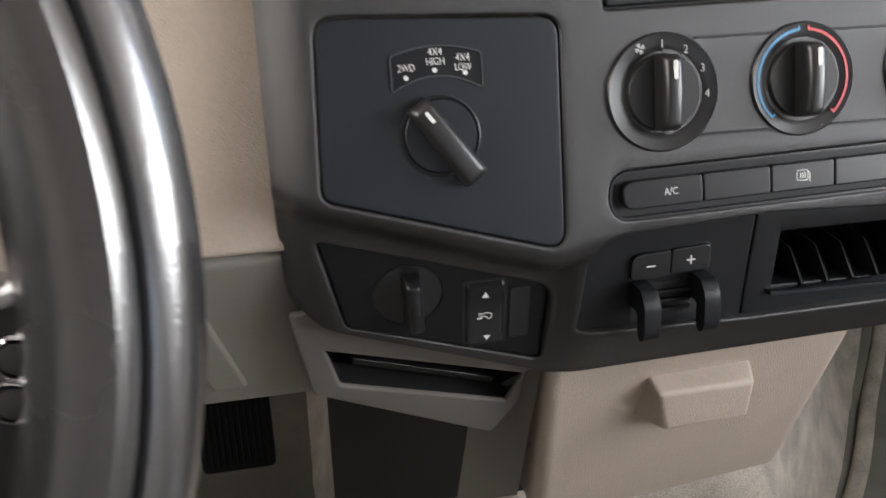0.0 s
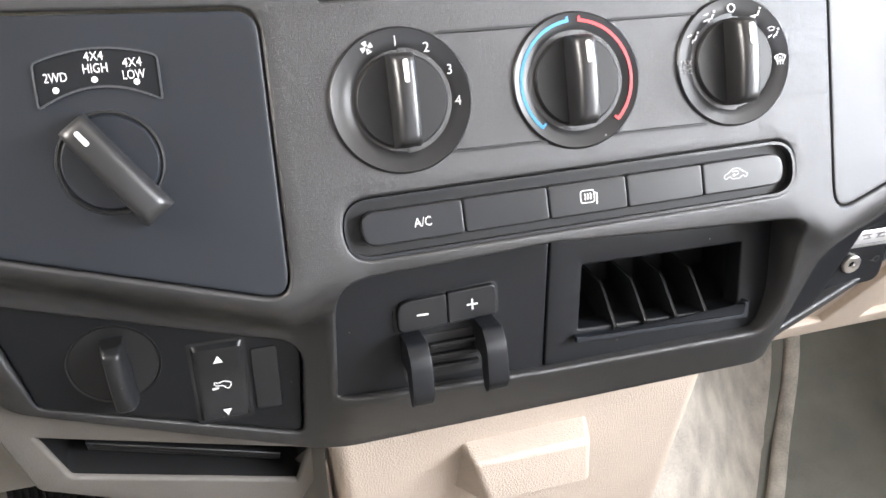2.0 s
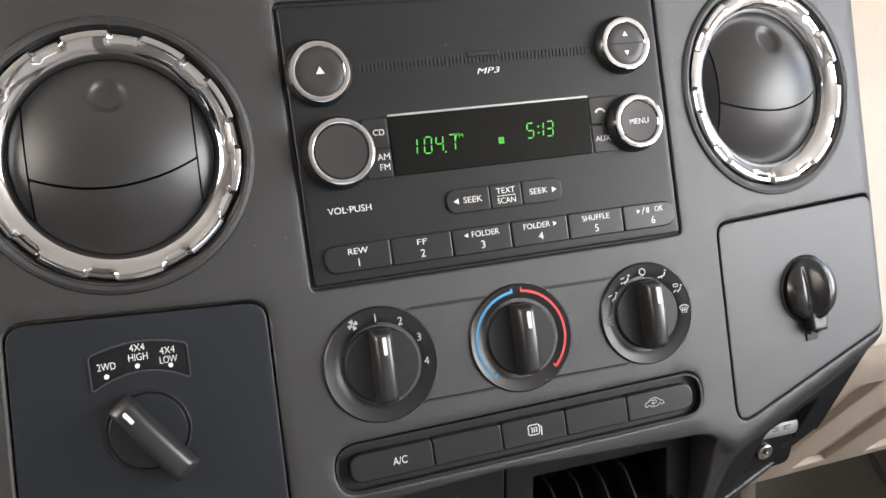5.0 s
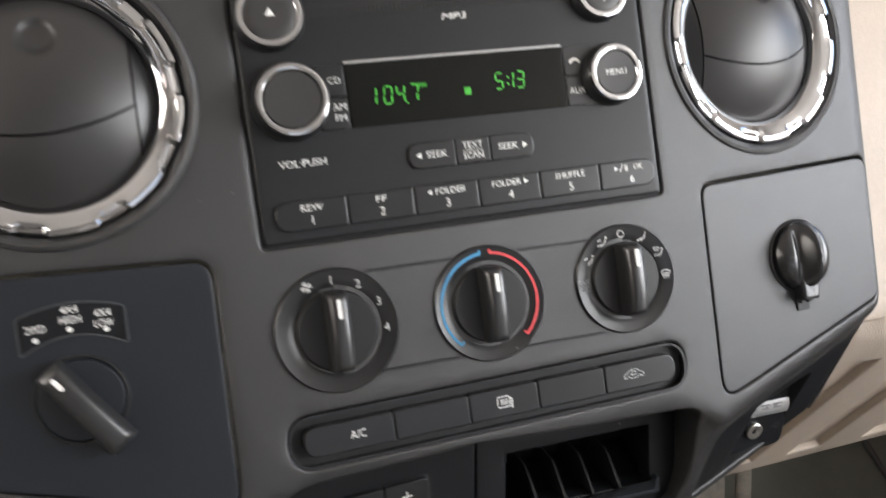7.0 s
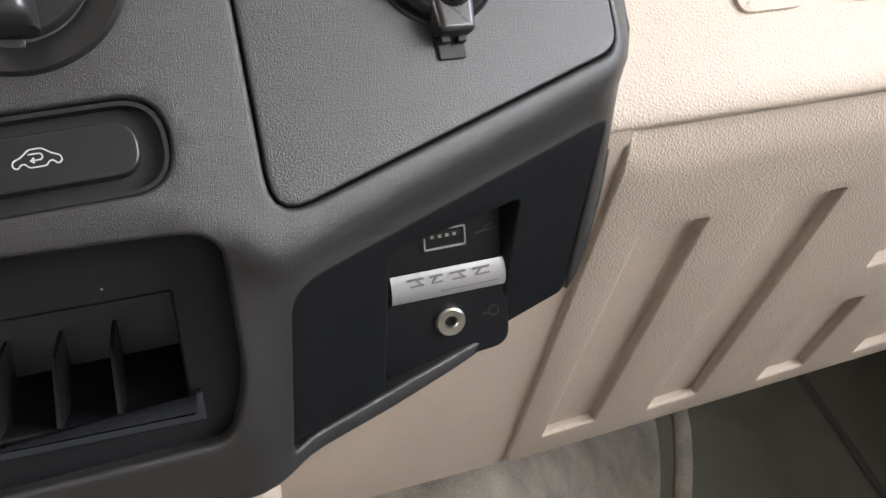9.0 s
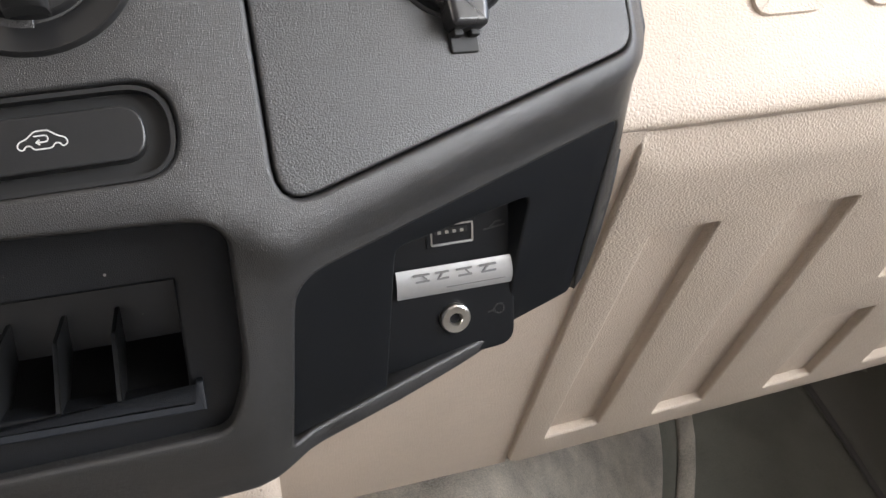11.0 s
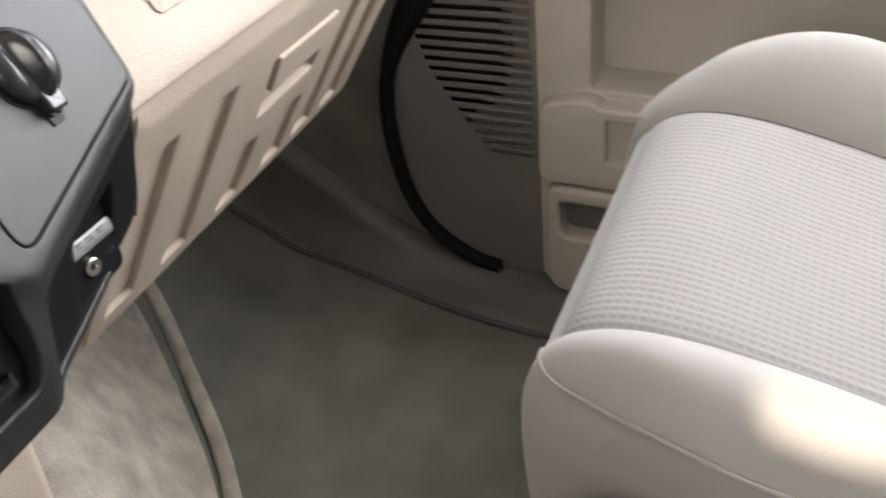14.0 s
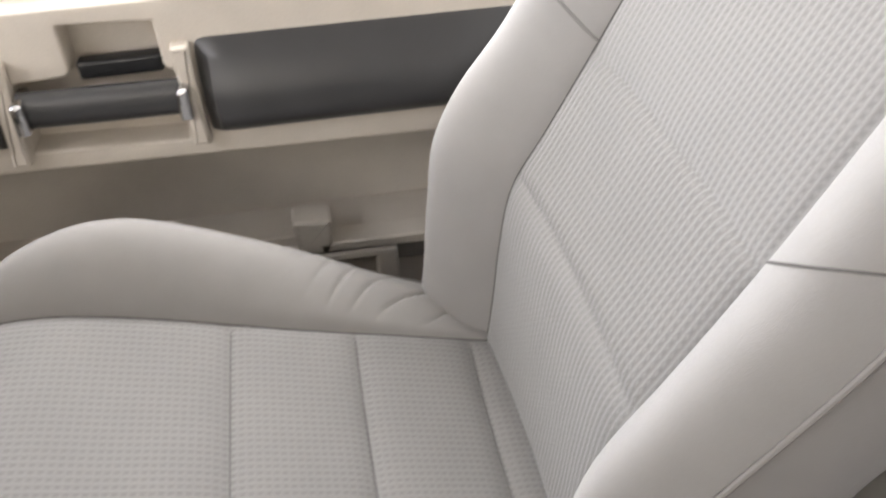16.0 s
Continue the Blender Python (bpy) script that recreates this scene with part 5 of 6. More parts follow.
ash = thing("ashtray_drawer", Matrix(), "beige ashtray drawer with a block handle", "drawer")
AY = lambda x, z: 0.373 + 0.10 * (x - 0.172) + 0.2 * (0.888 - z)
AM = axes((0.28, AY(0.28, 0.80), 0.80), (1, 0.10, 0), (0, -0.2, 1))
ap = lambda x, z: ((x - 0.28) * 1.005, (z - 0.80) * 1.02)
a_out = rpoly([ap(0.1850, 0.6980), ap(0.4000, 0.7000), ap(0.3985, 0.8920), ap(0.1650, 0.9030)], [0.012, 0.014, 0.0105, 0.0105])
fr = part("drawer_front", slab(a_out, -0.10, 0.0, 0.009, 6), BEIGE, ash)
fr.matrix_local = AM
hb = bmesh.new()
base_ = [(-0.0440, 0.0240), (0.0440, 0.0195), (0.0405, 0.0620), (-0.0410, 0.0675)]
topf = [(-0.0270, 0.0285), (0.0378, 0.0245), (0.0340, 0.0595), (-0.0385, 0.0660)]
lo = [hb.verts.new((x, y, -0.004)) for x, y in base_]
hi = [hb.verts.new((x, y, 0.0200 - 0.12 * (y - 0.026))) for x, y in topf]
for i in range(4):
    hb.faces.new((lo[i], lo[(i + 1) % 4], hi[(i + 1) % 4], hi[i]))
hb.faces.new(hi)
bmesh.ops.bevel(hb, geom=[e for e in hb.edges if e.verts[0] in hi or e.verts[1] in hi], offset=0.0032, segments=4, profile=0.5, affect="EDGES")
bmesh.ops.inset_individual(hb, faces=[f for f in hb.faces if f.calc_area() > 1e-4], thickness=0.0004)
part("drawer_handle", hb, BEIGE, fr)
housing = thing("drawer_housing", Matrix(), "taupe housing behind the ashtray drawer with a black footwell shade sheet", "dashboard trim")
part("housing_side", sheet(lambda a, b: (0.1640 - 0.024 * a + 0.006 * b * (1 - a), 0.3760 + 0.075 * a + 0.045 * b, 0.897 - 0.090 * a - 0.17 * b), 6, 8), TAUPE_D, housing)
# black sheet stands in for the deep shade of the footwell
part("footwell_shade_sheet", sheet(lambda a, b: (0.035 + 0.325 * a, 0.47 + 0.10 * b, 0.93 - 0.42 * b), 4, 8), DEEP, housing)

# ---- floor, tunnel and side trim ----
FLOOR = 0.355


def floor_z(x, y):
    return FLOOR + 0.55 * max(0.0, y - 0.80) ** 1.15 + 0.012 * smooth_step(0.35, -0.2, y)


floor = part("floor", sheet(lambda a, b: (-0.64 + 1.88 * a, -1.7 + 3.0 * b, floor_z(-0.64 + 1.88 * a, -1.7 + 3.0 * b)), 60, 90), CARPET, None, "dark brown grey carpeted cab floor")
tagged(floor, category="floor", kind="structure")


FOOT = [(p.x, p.y) for p in spline([(-1.3, 0.52, 0), (0.30, 0.52, 0), (0.45, 0.550, 0), (0.55, 0.610, 0), (0.61, 0.675, 0), (0.68, 0.742, 0), (0.78, 0.822, 0), (0.93, 0.935, 0), (1.05, 0.985, 0), (1.3, 1.03, 0)], 6)]


def tun_edge(y):
    return along(FOOT, y)


def tun_fn(a, b):
    y = -1.2 + 2.4 * b
    e = tun_edge(y) if a > 0.5 else 0.55
    h = 0.545 + 0.10 * smooth_step(0.3, 0.9, y)
    s = 2 * a - 1
    x = X0 + (e - X0) * s
    base_z = floor_z(x, y)
    t = min(1.0, (1 - abs(s)) / 0.42)
    return (x, y, base_z - 0.01 + (h - base_z) * (t * t * (3 - 2 * t)) ** 0.9 + 0.006 * math.sin(9 * y + 5 * s) * t)


tunnel = part("tunnel", sheet(tun_fn, 70, 70), CARPET_L, None, "lighter grey carpet over the transmission tunnel")
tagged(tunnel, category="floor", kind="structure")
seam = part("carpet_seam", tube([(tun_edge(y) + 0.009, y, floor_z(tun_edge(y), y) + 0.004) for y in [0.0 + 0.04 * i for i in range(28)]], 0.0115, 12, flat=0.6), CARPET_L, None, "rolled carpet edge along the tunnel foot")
tagged(seam, category="carpet edge", kind="structure")

sidet = thing("sill_trim", Matrix(), "taupe side trim and sill moulding above the carpet", "sill trim")


def sill_fn(a, b):
    y = -0.9 + 2.0 * b
    k = smooth_step(0.30, 0.95, y)
    foot = 1.072 + 0.10 * k
    r = floor_z(1.1, y) - FLOOR
    prof = [(foot, FLOOR + r + 0.002), (foot + 0.02, FLOOR + r + 0.012), (foot + 0.055 - 0.02 * k, 0.368 + 0.11 * k * k), (1.172 + 0.012 * k, 0.376 + 0.21 * k * k), (1.214, 0.379 + 0.25 * k * k)]
    p = spline([(x, z, 0) for x, z in prof], 4)[round(a * 16)]
    return (p.x, y, p.y + r * a)


part("sill_cover", sheet(sill_fn, 16, 50), SILL, sidet)
# dark tube stands in for the shaded crease where carpet meets sill
part("sill_crease_line", tube([tuple(Vector(sill_fn(0.06, i / 40)) + Vector((0, 0, 0.002))) for i in range(41)], 0.0050, 8, flat=0.7), SEAM, sidet, "dark line for the crease shade along the carpet edge")

# ---- kick panel with louvres ----
kick = thing("kick_panel", Matrix(), "taupe kick panel with a fan of louvres", "kick panel")
KX = 1.190
kp = rpoly([(0.3540, 0.380), (0.430, 0.376), (0.530, 0.430), (0.576, 0.540), (0.577, 0.700), (0.530, 0.795), (0.460, 0.880), (0.3540, 0.990)], [0.01, 0.03, 0.06, 0.06, 0.04, 0.04, 0.02, 0.01])
to_side = Matrix(((0, 0, -1, KX), (1, 0, 0, 0), (0, 1, 0, 0), (0, 0, 0, 1)))
FAN = [(0.55, 0.40), (0.592, 0.428), (0.652, 0.475), (0.710, 0.513), (0.768, 0.534), (0.860, 0.550)]
n_l = 17
l_holes = []
for i in range(n_l):
    z = 0.5920 + i * 0.0152
    far = along(FAN, z)
    l_holes.append(rrect(0.364, z, far, z + 0.0095, 0.0020, 2))
part("kick_face", pierced(kp, l_holes, lambda y, z: (y, z, 0.0), 0.014, (0, 0, 1), 0.003, 0.0010), KICK, kick, tidy=False).matrix_local = to_side
for i, h in enumerate(l_holes):
    z = 0.5920 + i * 0.0152
    far = min(max(p[0] for p in h), 0.402 + 0.9 * max(0.0, 0.700 - z) if z > 0.655 else 0.6)
    s = part("louvre", slab(rrect(0.363, -0.006, far + 0.001, 0.006, 0.001), -0.0012, 0.0012), KICK, kick)
    s.matrix_local = to_side @ pose(0, z + 0.0035, -0.012, 35, 0, 0)
# black backing stands in for the unlit depth behind the upper slats
part("louvre_back", slab(rrect(0.380, 0.640, 0.556, 0.890, 0.004), -0.034, -0.0240), DEEP, kick).matrix_local = to_side
part("louvre_back", slab(rpoly([(0.358, 0.575), (0.470, 0.575), (0.452, 0.652), (0.418, 0.668), (0.392, 0.712), (0.386, 0.760), (0.392, 0.895), (0.358, 0.895)], 0.004), -0.012, -0.0042), KICK, kick).matrix_local = to_side
for i in range(n_l + 4):
    z = 0.5920 + i * 0.0152
    far = min(along(FAN, z) - 0.004, 0.404 + 0.9 * max(0.0, 0.700 - z))
    rd = part("ridge", slab(rrect(0.361, -0.0026, far, 0.0026, 0.0024, 3), -0.001, 0.0056, 0.0025), KICK, kick)
    rd.matrix_local = to_side @ pose(0, z + 0.0124, 0.0)
sealc = spline([(0.424, 0.384, 0), (0.472, 0.396, 0), (0.524, 0.430, 0), (0.557, 0.474, 0), (0.577, 0.530, 0), (0.586, 0.600, 0), (0.585, 0.660, 0), (0.574, 0.715, 0), (0.549, 0.770, 0), (0.512, 0.828, 0), (0.478, 0.870, 0), (0.445, 0.912, 0), (0.400, 0.970, 0)], 8)
seal = thing("door_seal", Matrix(), "black rubber seal curving down beside kick panel", "seal")
part("seal_bulb", tube([(KX - 0.006, p.x, p.y) for p in sealc], [0.0118 + 0.010 * smooth_step(0.70, 0.82, p.y) for p in sealc], 10), RUBBER, seal)
part("seal_lip", tube([(KX - 0.012, p.x - 0.006, p.y + 0.002) for p in sealc], 0.0060, 6, flat=0.5), RUBBER, seal)
cowl = thing("cowl_side", Matrix(), "cowl side darkened for shade and firewall carpet", "trim panel", kind="structure")
# cowl panel takes the darker carpet tone to imitate shade behind the dash
part("cowl_panel", sheet(lambda a, b: (1.206, 0.560 + 0.78 * a, 0.37 + 0.95 * b), 8, 8), CARPET, cowl)
part("firewall", sheet(lambda a, b: (-0.62 + 1.83 * a, 1.12 + 0.10 * b, 0.40 + 0.90 * b), 4, 4), CARPET, cowl)

# ---- passenger door ----
door = thing("passenger_door", Matrix(), "closed beige passenger door with dark armrest pad and pull handle", "car door")
DXP = 1.190
to_door = lambda x: Matrix(((0, 0, -1, x), (1, 0, 0, 0), (0, 1, 0, 0), (0, 0, 0, 1)))
d_out = rrect(-1.05, 0.375, 0.352, 1.10, 0.02)
d_hole = rpoly([(-0.90, 0.6900), (0.2850, 0.7050), (0.2850, 0.8830), (-0.90, 0.8600)], 0.014)
part("door_panel", pierced(d_out, [d_hole], lambda y, z: (y, z, 0.0), 0.05, (0, 0, 1), 0.072, 0.004), DOOR_LOW, door, tidy=False).matrix_local = to_door(DXP)
part("recess_back", slab(rrect(-0.93, 0.67, 0.335, 0.91, 0.01), -0.082, -0.070), DOOR_LOW, door).matrix_local = to_door(DXP)
pocket_o = rpoly([(-0.30, 0.5790), (0.3420, 0.5790), (0.3400, 0.690), (0.300, 0.700), (0.270, 0.699), (0.262, 0.692), (-0.30, 0.682)], [0.004, 0.016, 0.014, 0.010, 0.004, 0.003, 0.004])
pocket_h = rpoly([(-0.28, 0.606), (0.256, 0.614), (0.258, 0.684), (-0.28, 0.676)], 0.004)
part("map_pocket", pierced(pocket_o, [pocket_h], lambda y, z: (y, z, 0.0), 0.04, (0, 0, 1), 0.034, 0.005), DOOR_LOW, door, tidy=False).matrix_local = to_door(DXP - 0.030)
part("pocket_panel", slab(inset(pocket_h, -0.003), -0.010, 0.0, 0.001), DOOR_LOW, door).matrix_local = to_door(DXP - 0.018)
cup_o = rpoly([(-0.25, 0.388), (0.318, 0.388), (0.3310, 0.405), (0.3310, 0.562), (-0.25, 0.562)], [0.004, 0.012, 0.014, 0.010, 0.004])
cup_h = rpoly([(-0.23, 0.474), (0.321, 0.478), (0.323, 0.551), (-0.23, 0.548)], [0.004, 0.024, 0.012, 0.004])
part("lower_pocket", pierced(cup_o, [cup_h], lambda y, z: (y, z, 0.0), 0.03, (0, 0, 1), 0.034, 0.006), DOOR_LOW, door, "moulded lower door pocket", tidy=False).matrix_local = to_door(DXP - 0.034)
# dark taupe here imitates the shaded inside of the pocket
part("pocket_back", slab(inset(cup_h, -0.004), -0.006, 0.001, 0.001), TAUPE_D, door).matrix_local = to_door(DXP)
part("pocket_rail", slab(rpoly([(-0.70, 0.676), (-0.205, 0.690), (-0.205, 0.706), (-0.70, 0.694)], 0.003), -0.004, 0.030, 0.004), DOOR_LOW, door).matrix_local = to_door(DXP)
part("pocket_clip", slab(rpoly([(-0.222, 0.690), (-0.180, 0.692), (-0.176, 0.745), (-0.224, 0.742)], 0.004), -0.004, 0.030, 0.004), DOOR_LOW, door).matrix_local = to_door(DXP)
# darker slab paints the shade beneath the rail
part("pocket_shade_strip", slab(rpoly([(-0.70, 0.640), (-0.232, 0.652), (-0.232, 0.688), (-0.70, 0.676)], 0.004), 0.0, 0.012, 0.002), TAUPE, door).matrix_local = to_door(DXP)

arm_hole = [rpoly([(-0.0870, 0.8840), (0.0830, 0.8920), (0.0790, 0.9790), (0.0200, 0.9810), (0.0200, 1.0360), (-0.0800, 1.0310), (-0.0800, 0.9760), (-0.0950, 0.9740)], 0.006)]
arm_out = rpoly([(-0.95, 0.8450), (0.13, 0.8760), (0.30, 0.8880), (0.33, 0.90), (0.30, 1.0480), (-0.95, 1.0440)], 0.010)
part("armrest", pierced(arm_out, arm_hole, lambda y, z: (y, z, 0.0), 0.03, (0, 0, 1), 0.045, 0.004), ARM, door, "beige armrest moulding", tidy=False).matrix_local = to_door(1.150)
part("handle_recess", slab(rrect(-0.11, 0.87, 0.10, 1.05, 0.01), -0.050, -0.038), ARM, door).matrix_local = to_door(1.150)


def pad_fn(y0, y1, z0, z1, x):
    def fn(a, b):
        y = y0 + (y1 - y0) * a
        f = 0.5 - 0.5 * math.cos(math.pi * b)
        e = min(1.0, min(a, 1 - a) / 0.03) ** 0.5
        return (x - 0.034 * math.sin(math.pi * min(1.0, f ** 0.65)) ** 0.8 * e, y, z0 + (z1 - z0) * f + 0.006 * (a - 0.5))
    return fn


part("armrest_pad", sheet(pad_fn(-0.72, -0.1080, 0.893, 1.004, 1.152), 40, 20), PAD, door, "dark grey padded armrest")
part("armrest_pad", sheet(pad_fn(0.0920, 0.285, 0.910, 1.012, 1.152), 20, 20), PAD, door, "dark grey padded armrest")
pull = part("pull_handle", sheet(lambda a, b: (1.138 - 0.012 * math.cos(2 * math.pi * b), 0.072 - 0.162 * a, 0.9520 - 0.004 * a + 0.0205 * math.sin(2 * math.pi * b)), 12, 20), PAD, door, "dark grey pull handle bar")
for y in (0.070, -0.092):
    part("handle_end", slab(rrect(-0.0065, -0.023, 0.0065, 0.023, 0.005), -0.017, 0.017, 0.005, m=pose(1.138, y, 0.951 + (0.001 if y > 0 else -0.003), 0, 0, 90)), CHROME, pull, "bright handle end cap")
part("release_lever", slab(rrect(-0.0760, 0.9700, 0.0100, 0.9900, 0.005), -0.02, -0.004, 0.004), BLACK, door).matrix_local = to_door(1.150)
for y, lean in ((0.0905, 0.006), (-0.0985, -0.002)):
    post_ = slab(rpoly([(y - 0.0100, 0.8880), (y + 0.0085, 0.8890), (y + 0.0085 - lean, 1.0040), (y - 0.0100 - lean, 1.0040)], 0.003), -0.020, 0.018, 0.004)
    part("armrest_post", post_, ARM, door).matrix_local = to_door(1.150)

# ---- passenger seat ----
seat = thing("passenger_seat", Matrix(), "grey cloth bucket seat with dotted centre panels and piping", "car seat")
SC = spline([(-0.470, 0.668, 0), (-0.405, 0.688, 0), (-0.355, 0.702, 0), (-0.230, 0.740, 0), (-0.107, 0.774, 0), (-0.010, 0.797, 0), (0.065, 0.811, 0), (0.118, 0.811, 0), (0.156, 0.794, 0), (0.178, 0.758, 0), (0.184, 0.710, 0), (0.178, 0.630, 0), (0.165, 0.540, 0), (0.150, 0.440, 0)], 12)
SL = [0.0]
for p, q in zip(SC, SC[1:]):
    SL.append(SL[-1] + (q - p).length)


def on_curve(C, L, s):
    i = max(0, min(len(C) - 2, next((k for k in range(len(L) - 1) if L[k + 1] >= s), len(C) - 2)))
    t = max(0.0, min(1.0, (s - L[i]) / max(1e-9, L[i + 1] - L[i])))
    p = C[i].lerp(C[i + 1], t)
    d = (C[min(i + 2, len(C) - 1)] - C[max(i - 1, 0)]).normalized()
    return p, Vector((-d.y, d.x))


def s_of_y(C, L, y):
    return next(L[i] + (L[i + 1] - L[i]) * (y - C[i].x) / (C[i + 1].x - C[i].x) for i in range(len(C) - 1) if C[i].x <= y <= C[i + 1].x)


XN, XF = 0.645, 0.961
cuts_y = [-0.46, -0.357, -0.232, -0.107]
cuts_s = [s_of_y(SC, SL, y) for y in cuts_y] + [s_of_y(SC, SL, 0.10) + 0.075]


def far_edge(y):
    """The far seam of the cushion runs outwards towards the front."""
    return XF + 0.017 * smooth_step(-0.22, 0.06, y)


def cushion_panel(s0, s1, bulge):
    def fn(a, b):
        s = s0 + (s1 - s0) * b
        p, n = on_curve(SC, SL, s)
        x = XN + (far_edge(p.x) - XN) * a
        ea, eb = 1 - abs(2 * a - 1) ** 14, 1 - abs(2 * b - 1) ** (10 if s1 - s0 > 0.2 else 6)
        dip = -0.010 * (1 - (2 * a - 1) ** 2) * (1 - smooth_step(-0.02, 0.12, p.x) if n.y > 0.5 else 0)
        h = bulge * ea * eb - 0.004 + dip
        return (x, p.x + n.x * h, p.y + n.y * h)
    bm = sheet(fn, 40, max(10, int((s1 - s0) / 0.008)), uv=lambda a, b: ((XF - XN) * a, s0 + (s1 - s0) * b))
    return bm


for i in range(4):
    part("cushion_panel", cushion_panel(cuts_s[i], cuts_s[i + 1], 0.0065), CLOTH_W, seat, "dotted grey centre cloth")
for s_cut in cuts_s[1:4]:
    p, n = on_curve(SC, SL, s_cut)
    far_x = far_edge(p.x)
    crease = [(XN + (far_x - XN) * i / 30, p.x + n.x * h, p.y + n.y * h) for i in range(1, 30) for h in [-0.0036 - 0.010 * (1 - (2 * i / 30 - 1) ** 2) * (1 - smooth_step(-0.02, 0.12, p.x))]]
    part("panel_seam", tube(crease, 0.0007, 6), SEAM, seat)
front_s = cuts_s[4]


def front_fn(a, b):
    s = front_s - 0.006 + (SL[-1] - front_s + 0.006) * b
    p, n = on_curve(SC, SL, s)
    x = XN + (far_edge(p.x) - XN) * a
    h = 0.004 * min(1, b / 0.06) - 0.005
    return (x, p.x + n.x * h, p.y + n.y * h)


part("front_facing", sheet(front_fn, 12, 30), CLOTH, seat)
HB = [(-0.47, 0.0), (-0.39, 0.002), (-0.31, 0.016), (-0.25, 0.028), (-0.17, 0.046), (-0.04, 0.064), (0.03, 0.062), (0.09, 0.047), (0.135, 0.026), (0.19, 0.016)]


HUMP = [(p.x, p.y) for p in spline([(y, h, 0) for y, h in HB], 6)]


def hump(y):
    return along(HUMP, y)


def bolster(side, x_in, width, lift):
    def raw(a, s):
        p, n = on_curve(SC, SL, s)
        d = smooth_step(0.03, 0.13, s - s_of_y(SC, SL, 0.10))
        H = (hump(p.x) * (1 - d) + 0.012 * d) * lift
        fall = 0.035 * a ** 2
        h = H * math.sin(math.pi * min(1, a * 0.80)) ** 0.85 - fall * (0.3 + 0.7 * smooth_step(0.60, 0.76, p.y)) - 0.004 * (1 - min(1, a / 0.06))
        h += -0.0055 * (1 - abs(math.sin(3.14 * (p.x * 27 + a * 2.6 + 0.4 * math.sin(p.x * 31))))) ** 7 * smooth_step(-0.10, -0.26, p.x) * math.sin(math.pi * min(1, a * 1.1)) * (1 if side > 0 else 0)
        w = width * (1 - 0.25 * smooth_step(0.02, 0.15, p.x) * (1 if n.y > 0.5 else 1))
        shift = far_edge(p.x) - XF if side > 0 else 0.0
        return Vector((x_in + shift + side * (w - shift) * a, p.x + n.x * h - 0.032 * a * a * smooth_step(-0.12, 0.16, p.x), p.y + n.y * h))
    s_end = SL[-1]
    part("cushion_bolster", sheet(lambda a, b: raw(a, SL[0] + 0.03 + (s_end - SL[0] - 0.03) * b), 44, 320), CLOTH, seat, "plain grey bolster cloth")
    edge_pts = [raw(1.0, SL[0] + 0.03 + (s_end - SL[0] - 0.03) * i / 90) for i in range(91)]
    s_turn = s_of_y(SC, SL, 0.065)
    loop = [raw(1.0, SL[0] + 0.03 + (s_turn - SL[0] - 0.03) * i / 60) for i in range(60)]
    loop += [raw(math.cos(math.pi / 2 * i / 32) ** 0.62, s_turn + (front_s - s_turn) * math.sin(math.pi / 2 * i / 32) ** 0.8) for i in range(33)]
    part("piping", tube([p + Vector((side * 0.001, 0.0005, 0.001)) for p in loop], 0.0022, 8), PIPING, seat)
    part("seam_line", tube([raw(0.0, SL[0] + 0.05 + (front_s - SL[0] - 0.03) * i / 70) + Vector((0, 0, 0.0005)) for i in range(71)], 0.0009, 6), SEAM, seat)

    def side_fn(a, b):
        p = edge_pts[round(b * 90)]
        z = p.z + (0.43 - p.z) * a
        return (p.x + side * (0.012 * math.sin(math.pi * min(1, a * 1.3)) - 0.01 * a), p.y - 0.02 * a * smooth_step(0.05, 0.15, p.y), min(z, p.z))
    part("side_facing", sheet(side_fn, 12, 90), CLOTH, seat)


bolster(-1, XN, 0.094, 0.72)
bolster(1, XF, 0.112, 1.35)

# backrest
BC = spline([(-0.372, 0.690, 0), (-0.380, 0.760, 0), (-0.386, 0.830, 0), (-0.398, 0.900, 0), (-0.430, 0.960, 0), (-0.4725, 1.041, 0), (-0.522, 1.140, 0), (-0.600, 1.300, 0), (-0.640, 1.390, 0), (-0.67, 1.42, 0)], 10)
BL = [0.0]
for p, q in zip(BC, BC[1:]):
    BL.append(BL[-1] + (q - p).length)


def back_point(x, s, h):
    p, n = on_curve(BC, BL, s)
    return Vector((x, p.x - n.x * h if n.x < 0 else p.x + n.x * h, p.y + abs(n.y) * h * 0.6))


def s_of_z(z):
    return next(BL[i] + (BL[i + 1] - BL[i]) * (z - BC[i].y) / (BC[i + 1].y - BC[i].y) for i in range(len(BC) - 1) if BC[i].y <= z <= BC[i + 1].y)


bz = [s_of_z(0.695), s_of_z(0.915), s_of_z(1.037), BL[-1] - 0.01]
BN, BF = 0.650, 0.960
for i, (s0, s1) in enumerate(zip(bz, bz[1:])):
    def back_fn(a, b, s0=s0, s1=s1):
        x, s = BN + (BF - BN) * a, s0 + (s1 - s0) * b
        ea, eb = 1 - abs(2 * a - 1) ** 14, 1 - abs(2 * b - 1) ** 12
        return back_point(x, s, 0.005 * ea * eb - 0.004 - 0.014 * (1 - (2 * a - 1) ** 2) * 0.6)
    part("backrest_panel", sheet(back_fn, 40, int((s1 - s0) / 0.008), uv=lambda a, b, s0=s0, s1=s1: ((BF - BN) * a, s0 + (s1 - s0) * b)), CLOTH_R if i == 1 else CLOTH_W, seat, "ribbed grey backrest cloth" if i == 1 else "dotted grey backrest cloth")


